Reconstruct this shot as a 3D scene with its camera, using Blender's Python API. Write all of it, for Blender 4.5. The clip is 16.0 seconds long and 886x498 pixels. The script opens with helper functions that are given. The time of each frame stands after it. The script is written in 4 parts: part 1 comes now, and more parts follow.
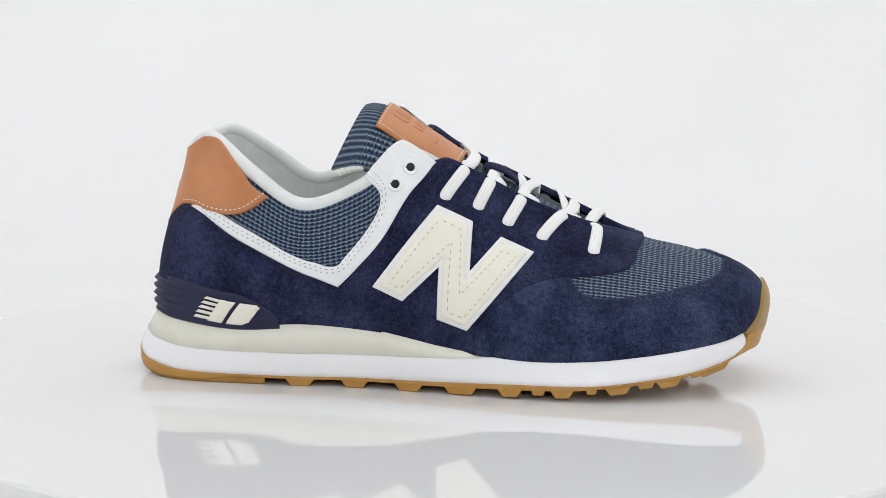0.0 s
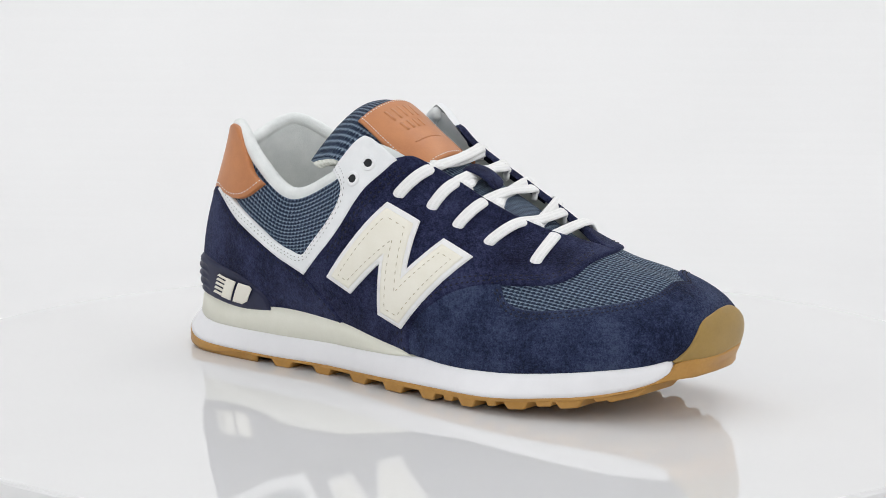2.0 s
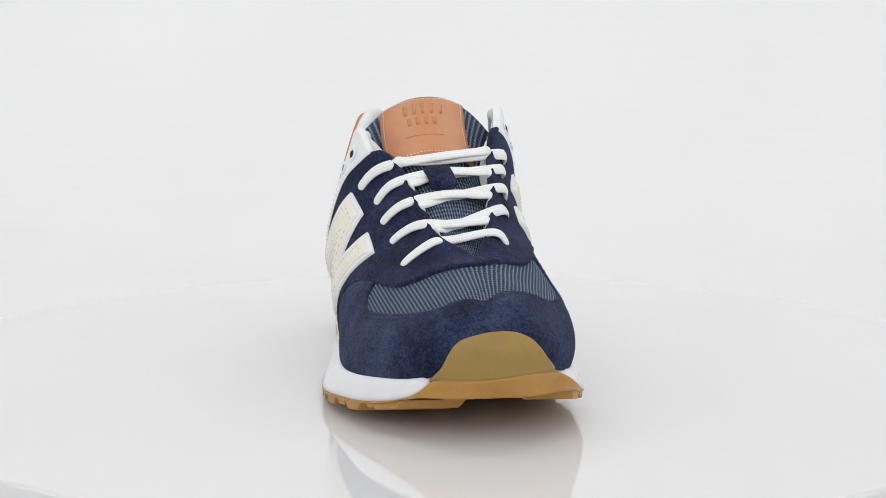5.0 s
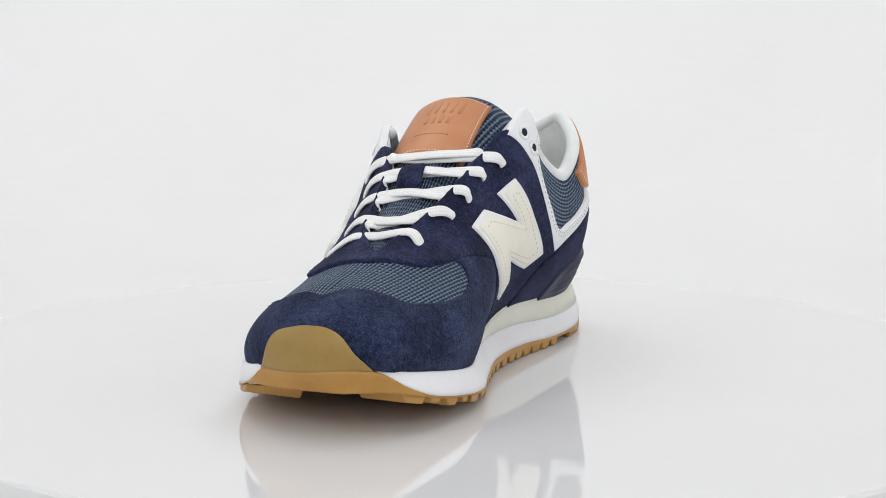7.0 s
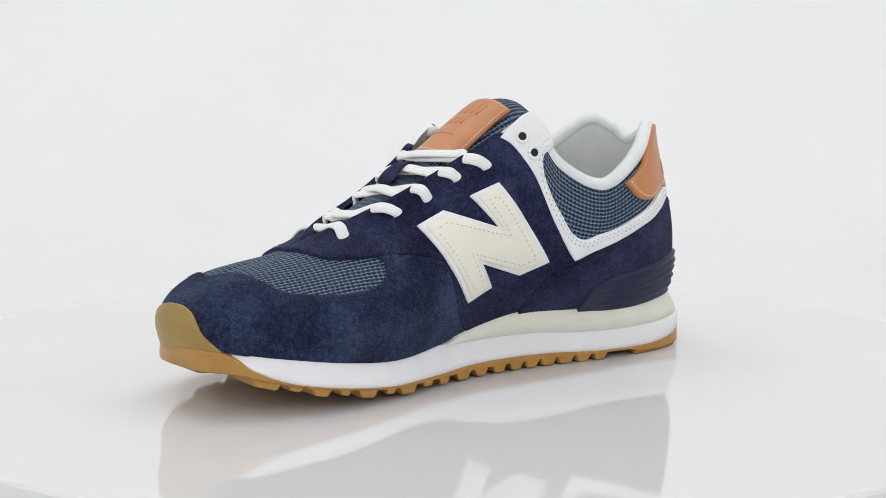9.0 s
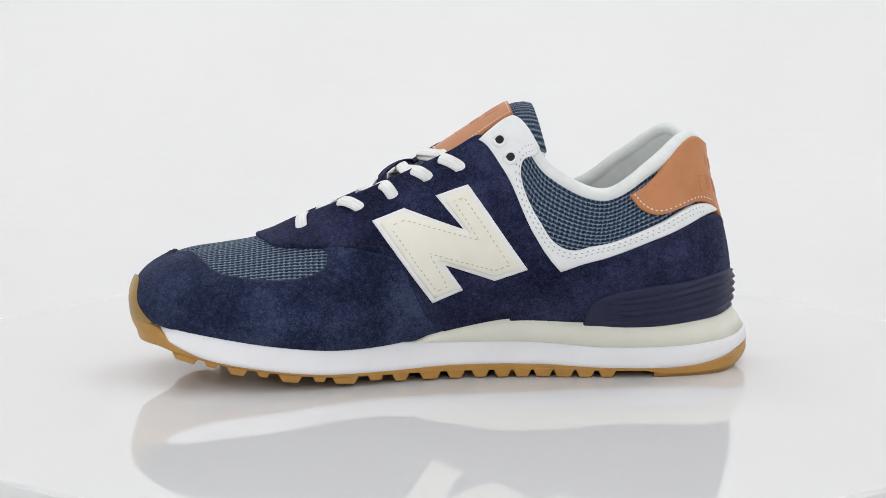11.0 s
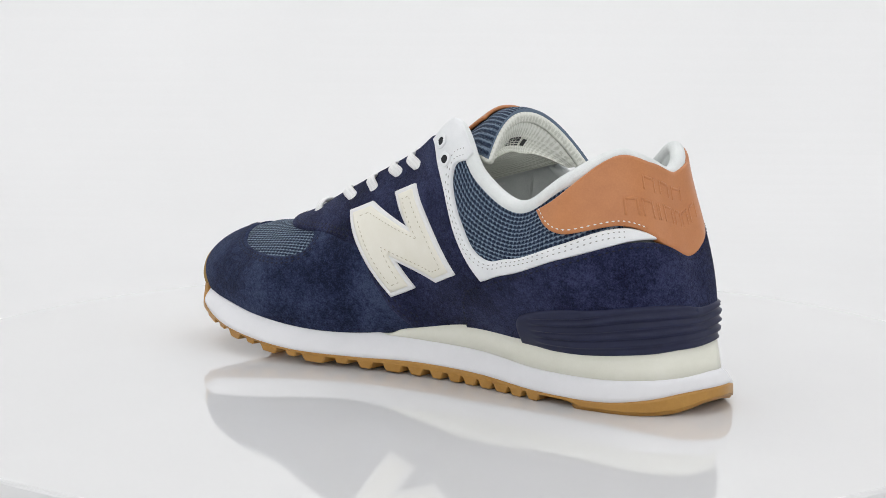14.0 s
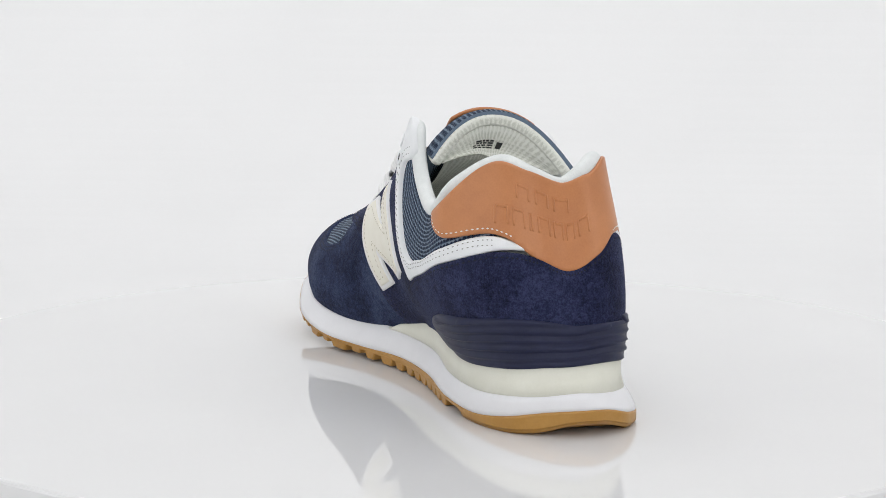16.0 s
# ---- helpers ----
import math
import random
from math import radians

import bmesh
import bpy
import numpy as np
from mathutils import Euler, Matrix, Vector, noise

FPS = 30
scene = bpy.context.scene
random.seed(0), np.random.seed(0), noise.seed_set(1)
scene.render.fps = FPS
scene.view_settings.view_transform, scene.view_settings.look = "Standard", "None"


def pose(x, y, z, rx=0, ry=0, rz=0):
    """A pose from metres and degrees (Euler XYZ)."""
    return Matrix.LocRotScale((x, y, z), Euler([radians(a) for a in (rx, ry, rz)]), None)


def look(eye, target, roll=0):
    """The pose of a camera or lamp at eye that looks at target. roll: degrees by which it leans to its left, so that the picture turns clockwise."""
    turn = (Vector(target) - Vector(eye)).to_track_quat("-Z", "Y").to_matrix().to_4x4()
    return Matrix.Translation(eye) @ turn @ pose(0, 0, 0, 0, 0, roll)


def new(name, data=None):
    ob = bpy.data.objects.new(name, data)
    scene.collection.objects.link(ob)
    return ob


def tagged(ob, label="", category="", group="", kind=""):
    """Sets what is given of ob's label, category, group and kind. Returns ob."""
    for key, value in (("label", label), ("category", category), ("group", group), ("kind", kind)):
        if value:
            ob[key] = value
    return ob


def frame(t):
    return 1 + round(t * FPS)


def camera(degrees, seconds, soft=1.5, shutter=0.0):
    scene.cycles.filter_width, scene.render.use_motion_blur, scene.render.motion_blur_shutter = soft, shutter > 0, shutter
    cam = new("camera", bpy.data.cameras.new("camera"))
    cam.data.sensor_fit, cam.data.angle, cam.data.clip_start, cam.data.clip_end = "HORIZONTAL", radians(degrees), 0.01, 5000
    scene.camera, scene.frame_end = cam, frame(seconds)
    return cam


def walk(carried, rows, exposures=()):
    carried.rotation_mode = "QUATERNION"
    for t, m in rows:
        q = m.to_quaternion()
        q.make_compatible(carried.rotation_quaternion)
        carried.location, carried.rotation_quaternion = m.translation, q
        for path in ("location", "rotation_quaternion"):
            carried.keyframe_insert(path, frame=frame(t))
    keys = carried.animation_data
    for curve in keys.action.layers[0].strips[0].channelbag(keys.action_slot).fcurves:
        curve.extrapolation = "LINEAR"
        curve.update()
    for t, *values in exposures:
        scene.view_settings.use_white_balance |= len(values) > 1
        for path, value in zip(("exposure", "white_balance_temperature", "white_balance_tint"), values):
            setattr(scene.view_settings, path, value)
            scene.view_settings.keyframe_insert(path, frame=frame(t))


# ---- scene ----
# ---- camera: fixed on a stand, looking slightly down at a turntable whose axis is the world's z axis ----
CAM_AT, CAM_TO = (0.0, -1.0194, 0.2222), (-0.00317 * 1.0194, 0.0, 0.2222 - 1.0194 * math.tan(0.15732))
cam = camera(24.117, 16.0, soft=0.85)
walk(cam, [(0.0, look(CAM_AT, CAM_TO, 0.332)), (16.0, look(CAM_AT, CAM_TO, 0.332))], exposures=[(0.0, 0.0), (1.0, 0.0), (2.5, -0.02), (16.0, -0.03)])
TURN_START, TURN_RATE = -8.051, -15.300  # degrees, degrees per second

# ---- light: soft lamps above, at both sides and behind the camera, in an added, unseen white tent ----
world = bpy.data.worlds.new("studio")
world.use_nodes = True
world.node_tree.nodes["Background"].inputs[0].default_value = (1, 1, 1, 1)
world.node_tree.nodes["Background"].inputs[1].default_value = 0.15
scene.world = world


def soft_lamp(name, at, to, w, h, watts, color=(0.985, 0.988, 1.0)):
    data = bpy.data.lights.new(name, "AREA")
    data.shape, data.size, data.size_y, data.energy, data.color = "RECTANGLE", w, h, watts, color
    ob = new(name, data)
    ob.matrix_world = look(at, to)
    return ob


soft_lamp("softbox_top", (0, -0.05, 1.25), (0, 0, 0), 1.3, 1.1, 2.6)
soft_lamp("softbox_left", (-1.15, -0.55, 0.65), (0, 0, 0.05), 0.8, 0.9, 3.2)
soft_lamp("softbox_right", (1.15, -0.55, 0.65), (0, 0, 0.05), 0.8, 0.9, 3.2)
soft_lamp("softbox_front", (0, -1.45, 0.75), (0, 0, 0.05), 1.4, 0.8, 6.0)
soft_lamp("backdrop_lamp_left", (-0.6, 0.62, 1.35), (-0.3, 1.0, 0.0), 0.9, 0.4, 3.6)
soft_lamp("backdrop_lamp_right", (0.6, 0.62, 1.35), (0.3, 1.0, 0.0), 0.9, 0.4, 3.6)


# ---- materials ----
def material(name, rough=0.6, metal=0.0, sheen=0.0, spec=0.5, coat=0.0):
    m = bpy.data.materials.new(name)
    m.use_nodes = True
    nt = m.node_tree
    b = nt.nodes["Principled BSDF"]
    b.inputs["Roughness"].default_value, b.inputs["Metallic"].default_value = rough, metal
    b.inputs["Specular IOR Level"].default_value, b.inputs["Coat Weight"].default_value = spec, coat
    b.inputs["Sheen Weight"].default_value = sheen
    return m, nt, b


def node(nt, kind, **values):
    n = nt.nodes.new(kind)
    for k, v in values.items():
        n.inputs[k.replace("_", " ")].default_value = v
    return n


def ramp(nt, source, stops):
    r = nt.nodes.new("ShaderNodeValToRGB")
    while len(r.color_ramp.elements) < len(stops):
        r.color_ramp.elements.new(0.5)
    for e, (p, c) in zip(r.color_ramp.elements, stops):
        e.position, e.color = min(p, 1.0), (*c, 1)
    nt.links.new(source, r.inputs[0])
    return r.outputs[0]


def bump(nt, b, height, strength, distance, below=None):
    n = node(nt, "ShaderNodeBump", Strength=strength, Distance=distance)
    nt.links.new(height, n.inputs["Height"])
    if below:
        nt.links.new(below, n.inputs["Normal"])
    nt.links.new(n.outputs[0], b.inputs["Normal"])
    return n.outputs[0]


def noise_of(nt, scale, detail=4.0, rough=0.6, coords=None):
    n = node(nt, "ShaderNodeTexNoise", Scale=scale, Detail=detail, Roughness=rough)
    c = coords or nt.nodes.new("ShaderNodeTexCoord").outputs["Object"]
    nt.links.new(c, n.inputs["Vector"])
    return n.outputs[0]


def plain(name, lo, hi, rough=0.6, scale=60.0, grain=900.0, depth=0.0002, strength=0.3, **more):
    """A surface with soft blotches between two colours and a fine grain."""
    m, nt, b = material(name, rough, **more)
    big, fine = noise_of(nt, scale, 5.0), noise_of(nt, grain, 3.0)
    mix = node(nt, "ShaderNodeMath")
    mix.operation = "MULTIPLY_ADD"
    nt.links.new(fine, mix.inputs[0])
    mix.inputs[1].default_value = 0.35
    nt.links.new(big, mix.inputs[2])
    nt.links.new(ramp(nt, mix.outputs[0], [(0.45, lo), (0.9, hi)]), b.inputs["Base Color"])
    bump(nt, b, fine, strength, depth)
    return m


def weave(name, dark, mid, light, step_u, step_v, depth=0.8):
    """A knitted mesh: rows of small loops with dark gaps, in the metres of the pattern."""
    m, nt, b = material(name, 0.85, sheen=0.04, spec=0.2)
    uv = nt.nodes.new("ShaderNodeUVMap").outputs[0]
    sep = nt.nodes.new("ShaderNodeSeparateXYZ")
    nt.links.new(uv, sep.inputs[0])

    def op(kind, a, c=None, d=None):
        n = nt.nodes.new("ShaderNodeMath")
        n.operation = kind
        for i, v in enumerate((a, c, d)):
            if v is None:
                continue
            if isinstance(v, (int, float)):
                n.inputs[i].default_value = v
            else:
                nt.links.new(v, n.inputs[i])
        return n.outputs[0]
    wob = noise_of(nt, 220.0, 2.0, coords=uv)
    su = op("SINE", op("MULTIPLY_ADD", sep.outputs[0], 2 * math.pi / step_u, op("MULTIPLY", wob, 2.6)))
    sv = op("SINE", op("MULTIPLY_ADD", sep.outputs[1], 2 * math.pi / step_v, op("MULTIPLY", su, 0.35)))
    across = op("POWER", op("MULTIPLY_ADD", su, 0.5, 0.5), 2.0)
    along = op("POWER", op("MULTIPLY_ADD", sv, 0.5, 0.5), 2.0)
    cell = op("ADD", op("MULTIPLY", across, 0.34), op("MULTIPLY", along, 0.66))
    speck = noise_of(nt, 950.0, 3.0, 0.75, coords=uv)
    val = op("MULTIPLY_ADD", op("SUBTRACT", speck, 0.5), 2.0, cell)
    nt.links.new(ramp(nt, val, [(0.02, dark), (0.36, mid), (0.88, light)]), b.inputs["Base Color"])
    bump(nt, b, cell, depth, 0.0006)
    return m


def make_suede(name, lo, mid, hi):
    """Napped leather: soft cloudy patches, brushed marks and a fine fibrous grain."""
    m, nt, b = material(name, 0.95, sheen=0.10, spec=0.10)
    b.inputs["Sheen Roughness"].default_value = 0.5
    b.inputs["Sheen Tint"].default_value = (0.55, 0.6, 0.8, 1)
    big, small, nap = noise_of(nt, 38.0, 4.0, 0.55), noise_of(nt, 420.0, 5.0, 0.75), noise_of(nt, 1250.0, 3.0, 0.7)
    a0 = nt.nodes.new("ShaderNodeMath")
    a0.operation = "MULTIPLY_ADD"
    nt.links.new(big, a0.inputs[0])
    a0.inputs[1].default_value, a0.inputs[2].default_value = 0.9, 0.05
    total = a0.outputs[0]
    for source, weight in ((small, 0.8), (nap, 0.85)):
        a = nt.nodes.new("ShaderNodeMath")
        a.operation = "MULTIPLY_ADD"
        nt.links.new(source, a.inputs[0])
        a.inputs[1].default_value = weight
        nt.links.new(total, a.inputs[2])
        total = a.outputs[0]
    a = nt.nodes.new("ShaderNodeMath")
    a.operation = "MULTIPLY"
    a.inputs[1].default_value = 0.62
    nt.links.new(total, a.inputs[0])
    nt.links.new(ramp(nt, a.outputs[0], [(0.69, lo), (0.82, mid), (0.965, hi)]), b.inputs["Base Color"])
    low = bump(nt, b, small, 0.5, 0.0006)
    bump(nt, b, nap, 0.9, 0.0006, low)
    return m


SUEDE = make_suede("navy suede", (0.0050, 0.0056, 0.019), (0.0175, 0.0210, 0.057), (0.042, 0.050, 0.110))
SUEDE_TOE = make_suede("faded navy suede", (0.0080, 0.0110, 0.031), (0.0245, 0.0345, 0.080), (0.056, 0.074, 0.138))
MESH = weave("blue knit mesh", (0.008, 0.014, 0.032), (0.040, 0.064, 0.112), (0.23, 0.30, 0.38), 0.0026, 0.0024)
WHITE_LEATHER = plain("white leather", (0.80, 0.82, 0.83), (0.88, 0.89, 0.90), 0.5, 90.0, 1400.0, 0.0002, 0.35)
LINING = weave("off-white spacer lining", (0.64, 0.65, 0.58), (0.80, 0.81, 0.74), (0.86, 0.87, 0.81), 0.0024, 0.0024, 0.3)
RIM = plain("white textile collar", (0.74, 0.77, 0.76), (0.85, 0.87, 0.86), 0.85, 120.0, 1600.0, 0.0004, 0.6, spec=0.2)
CREAM = plain("cream leather", (0.83, 0.80, 0.69), (0.88, 0.855, 0.76), 0.5, 80.0, 1500.0, 0.0001, 0.25)
BADGE = plain("white rubber edge", (0.80, 0.80, 0.79), (0.86, 0.86, 0.85), 0.45, 80.0, 900.0, 0.0001, 0.1)
TAN = plain("tan leather", (0.46, 0.172, 0.060), (0.57, 0.232, 0.088), 0.40, 45.0, 1300.0, 0.0001, 0.25)
GUM = plain("gum rubber", (0.41, 0.203, 0.040), (0.51, 0.270, 0.062), 0.40, 50.0, 700.0, 0.0001, 0.15)
# same rubber as GUM; how light tints the bumper is put into the colour
GUM_CAP = plain("gum rubber in olive light", (0.305, 0.190, 0.044), (0.375, 0.238, 0.062), 0.40, 50.0, 700.0, 0.0001, 0.15)
FOAM = plain("white foam", (0.84, 0.84, 0.86), (0.88, 0.88, 0.90), 0.6, 70.0, 1200.0, 0.0001, 0.2)
CREAM_FOAM = plain("cream foam", (0.76, 0.755, 0.65), (0.82, 0.815, 0.72), 0.55, 60.0, 1000.0, 0.0001, 0.2)
TPU = plain("navy moulded plastic", (0.013, 0.016, 0.045), (0.020, 0.024, 0.062), 0.48, 80.0, 900.0, 0.0001, 0.15, spec=0.3)
LACE = weave("white braided lace", (0.80, 0.80, 0.79), (0.87, 0.87, 0.86), (0.89, 0.89, 0.88), 0.0009, 0.0009, 0.10)
THREAD_WHITE = plain("white thread", (0.70, 0.70, 0.68), (0.85, 0.85, 0.83), 0.8)
# navy thread darkened to near-black to paint the shade of its stitch holes
THREAD_NAVY = plain("navy thread with hole shade", (0.003, 0.004, 0.012), (0.006, 0.008, 0.022), 0.8)
THREAD_CREAM = plain("beige thread", (0.46, 0.41, 0.29), (0.56, 0.51, 0.38), 0.8)
# no holes are punched; their shade is put into the grey of the dashes
THREAD_GREY = plain("grey thread with hole shade", (0.26, 0.26, 0.25), (0.36, 0.36, 0.34), 0.8)
PRINT = plain("black print", (0.02, 0.02, 0.02), (0.04, 0.04, 0.04), 0.7)
# near-black for shade painted into the eyelets, and for the inner toe layer
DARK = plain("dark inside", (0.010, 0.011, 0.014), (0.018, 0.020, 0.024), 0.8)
TENT = plain("white backdrop", (0.80, 0.80, 0.80), (0.83, 0.83, 0.83), 0.9, 3.0, 400.0, 0.0001, 0.1, spec=0.1)
GLOSS = plain("white glossy acrylic", (0.78, 0.78, 0.78), (0.80, 0.80, 0.80), 0.04, 8.0, 300.0, 0.00001, 0.02)


# ---- setting ----
def mesh_object(name, bm, mat, parent=None, label="", smooth=True):
    me = bpy.data.meshes.new(name)
    bm.normal_update()
    bm.to_mesh(me)
    bm.free()
    me.materials.append(mat)
    if smooth:
        for p in me.polygons:
            p.use_smooth = True
    ob = new(name, me)
    ob.parent = parent
    return tagged(ob, label) if label else ob


def build_setting():
    """A curved white sweep behind and under the table, with the added tent's unseen walls and ceiling."""
    bm = bmesh.new()
    prof = [(y, -0.04) for y in np.linspace(-1.7, 0.5, 12)]
    prof += [(0.5 + 0.7 * math.sin(a), 0.66 - 0.7 * math.cos(a)) for a in np.linspace(0.03, math.pi / 2, 60)]
    prof += [(1.2, 1.0), (1.2, 1.5)]
    back = [(y + 0.004, z - 0.004) for y, z in prof[::-1]]
    loop = prof + back
    rows = [[bm.verts.new((x, y, z)) for y, z in loop] for x in np.linspace(-1.4, 1.4, 9)]
    for a, c in zip(rows, rows[1:]):
        for i in range(len(loop)):
            k = (i + 1) % len(loop)
            bm.faces.new((a[i], c[i], c[k], a[k]))
    bmesh.ops.recalc_face_normals(bm, faces=bm.faces[:])
    tagged(mesh_object("backdrop", bm, TENT, smooth=False), "seamless white paper sweep behind the turntable", "backdrop", kind="structure")
    # unseen white enclosure, added to close the set round the lamps
    for name, lo, hi in (("wall_west", (-1.44, -1.7, -0.04), (-1.41, 1.2, 1.5)), ("wall_east", (1.41, -1.7, -0.04), (1.44, 1.2, 1.5)),
                         ("wall_south", (-1.44, -1.74, -0.04), (1.44, -1.71, 1.5)), ("ceiling", (-1.44, -1.74, 1.51), (1.44, 1.24, 1.54))):
        bm = bmesh.new()
        bmesh.ops.create_cube(bm, size=1.0)
        for v in bm.verts:
            v.co = [lo[i] + (v.co[i] + 0.5) * (hi[i] - lo[i]) for i in range(3)]
        tagged(mesh_object(name, bm, TENT, smooth=False), "unseen white tent panel, added to enclose the set", "tent wall", kind="structure")


def build_turntable():
    root = new("turntable")
    tagged(root, "round white glossy acrylic turntable on a white sweep", "turntable")

    def lathe(name, prof, mat, label):
        bm = bmesh.new()
        n = 160
        rings = [[bm.verts.new((r * math.cos(2 * math.pi * k / n), r * math.sin(2 * math.pi * k / n), z)) for k in range(n)] for r, z in prof]
        for a, b in zip(rings, rings[1:]):
            for k in range(n):
                bm.faces.new((a[k], a[(k + 1) % n], b[(k + 1) % n], b[k]))
        bm.faces.new(rings[0][::-1])
        bm.faces.new(rings[-1])
        bmesh.ops.recalc_face_normals(bm, faces=bm.faces[:])
        return mesh_object(name, bm, mat, root, label, smooth=False)
    lathe("plate", [(0.278, -0.012), (0.280, -0.0105), (0.280, -0.0015), (0.2795, -0.0006), (0.2785, 0.0)], GLOSS, "white glossy round plate")
    lathe("base", [(0.20, -0.038), (0.20, -0.0125)], TENT, "white drum base under the plate")
    return root


build_setting()
turntable = build_turntable()

# ---- the last: one smooth surface from the feather line up to collar, throat and ridge ----
def spline(knots, u, beyond=None):
    """A smooth curve through evenly spaced knots, u from 0 to 1; beyond: the knots with which it closes a loop."""
    k = np.asarray(knots, float)
    k = k.reshape(len(k), -1)
    n = len(k) - 1
    x = np.clip(np.asarray(u, float), 0, 1) * n
    i = np.minimum(x.astype(int), n - 1)
    f = (x - i)[..., None]
    e = np.vstack([2 * k[0] - k[1], k, 2 * k[-1] - k[-2]])
    if beyond is not None:
        o = np.asarray(beyond, float).reshape(len(beyond), -1)
        e[0], e[-1] = o[1], o[-2]
    a, b, c, d = e[i], e[i + 1], e[i + 2], e[i + 3]
    return 0.5 * (2 * b + (c - a) * f + (2 * a - 5 * b + 4 * c - d) * f ** 2 + (3 * b - a - 3 * c + d) * f ** 3)


# feather line, heel to toe, in millimetres; y grows to the inner side of the foot
FEATHER_OUT = [(12.4, -10.7, 30.2), (15.1, -26.3, 30.9), (27.5, -36.4, 29.0), (55.8, -42.0, 26.8), (89.9, -44.5, 29.6), (123.8, -47.1, 27.9), (158.4, -49.6, 21.2), (193.5, -52.6, 16.6), (224.2, -52.5, 16.9), (249.9, -49.3, 19.5), (272.6, -41.9, 22.6), (290.4, -28.7, 25.4), (300.7, -13.0, 29.4), (305.4, 3.7, 30.2)]
FEATHER_IN = [(12.4, -10.7, 30.2), (15.8, 0.2, 29.8), (26.7, 12.0, 28.2), (53.7, 19.1, 26.3), (87.3, 18.8, 27.1), (120.9, 17.8, 28.2), (150.1, 19.2, 23.5), (183.2, 28.2, 17.4), (211.0, 40.2, 17.0), (239.6, 47.1, 20.5), (266.6, 44.2, 24.5), (287.9, 38.4, 28.3), (302.7, 25.9, 32.4), (305.4, 3.7, 30.2)]
# collar, throat edge and toe ridge
TOP_OUT = [(27.5, -10.0, 112.0), (30.0, -21.0, 117.5), (41.0, -31.5, 121.5), (62.0, -39.5, 107.0), (88.0, -42.0, 91.0), (118.0, -43.0, 103.0), (138.0, -39.0, 120.0), (166.0, -23.5, 104.0), (194.5, -15.5, 88.5), (221.0, -8.5, 77.5), (242.5, 6.0, 69.0), (256.8, 6.3, 64.8), (269.3, 5.6, 62.7), (280.6, 5.2, 60.3)]
TOP_IN = [(27.5, -10.0, 112.0), (29.0, 4.5, 117.5), (38.0, 16.5, 121.5), (56.5, 30.0, 109.5), (80.0, 32.5, 95.0), (106.5, 30.5, 107.5), (125.0, 27.5, 130.0), (154.0, 21.0, 111.5), (189.5, 18.0, 94.0), (219.5, 13.0, 80.0), (242.5, 6.0, 69.0), (256.8, 6.3, 64.8), (269.3, 5.6, 62.7), (280.6, 5.2, 60.3)]
RISE = [.40, .40, .40, .40, .40, .40, .40, .40, .42, .45, .50, .50, .50, .50]
BULGE_OUT = [3.0, 3.2, 6.1, 10.0, 12.8, 14.2, 8.1, 2.4, 0.1, 2.2, 6.7, 9.2, 10.8, 7.4]
BULGE_IN = [3.0, 7.0, 12.7, 19.8, 22.9, 26.2, 23.3, 17.8, 15.4, 13.7, 10.7, 8.2, 8.1, 7.4]
REACH_OUT = [0.9, 3.3, 4.2, 8.1, 8.6, 10.6, 9.0, 9.9, 6.9, 8.2, 17.1, 23.1, 23.7, 20.8]
REACH_IN = [0.9, 1.3, 1.3, 6.9, 6.8, 9.7, 9.5, 10.1, 9.2, 11.1, 18.0, 22.3, 21.0, 20.8]
DROP_OUT = [29.7, 29.3, 29.9, 30.4, 25.5, 29.9, 31.9, 18.5, 15.2, 10.2, 2.7, -0.6, -0.5, 3.5]
DROP_IN = [29.7, 29.1, 29.5, 29.8, 23.7, 28.1, 30.3, 16.8, 11.5, 5.9, -0.6, -1.4, 1.5, 3.5]


def pick_at(s, pair):
    return pair[0], s, pair[1]


def half_surface(inner, s, h):
    """Points of one half of the last; s from heel to toe, h from the feather line to the top."""
    pick = (lambda own, other: (own, other)) if inner else (lambda own, other: (other, own))
    (f, f2), (c, c2) = pick(FEATHER_IN, FEATHER_OUT), pick(TOP_IN, TOP_OUT)
    b, t = spline(f, s, f2), spline(c, s, c2)
    e = 2e-3
    d = spline(f, np.clip(s + e, 0, 1), f2) - spline(f, np.clip(s - e, 0, 1), f2)
    sign = 1.0 if inner else -1.0
    out = np.stack([-d[..., 1] * sign, d[..., 0] * sign, 0 * d[..., 0]], -1)
    out /= np.linalg.norm(out, axis=-1, keepdims=True)
    toe = np.clip(np.asarray(s) * 13 - 9, 0, 1)[..., None]
    flat = (b - t) * [1, 1, 0]
    flat /= np.linalg.norm(flat, axis=-1, keepdims=True) + 1e-9
    out2 = out * (1 - toe) + flat * toe
    up = np.array([0, 0, 1.0])
    rise = t[..., 2:] - b[..., 2:]
    p1 = b + up * rise * spline(RISE, s) + out * spline(*pick_at(s, pick(BULGE_IN, BULGE_OUT)))
    p2 = t + out2 * spline(*pick_at(s, pick(REACH_IN, REACH_OUT))) - up * spline(*pick_at(s, pick(DROP_IN, DROP_OUT)))
    h = np.asarray(h, float)[..., None]
    g = 1 - h
    return (b * g ** 3 + 3 * p1 * h * g * g + 3 * p2 * h * h * g + t * h ** 3) * 0.001


def last(tau, h):
    """Round the whole shoe: tau is 0 at the heel, -1 and +1 at the toe, negative on the outer side."""
    tau = (np.asarray(tau, float) + 1) % 2 - 1
    h = np.clip(np.asarray(h, float), 0, 1)
    return np.where((tau > 0)[..., None], half_surface(True, np.abs(tau), h), half_surface(False, np.abs(tau), h))


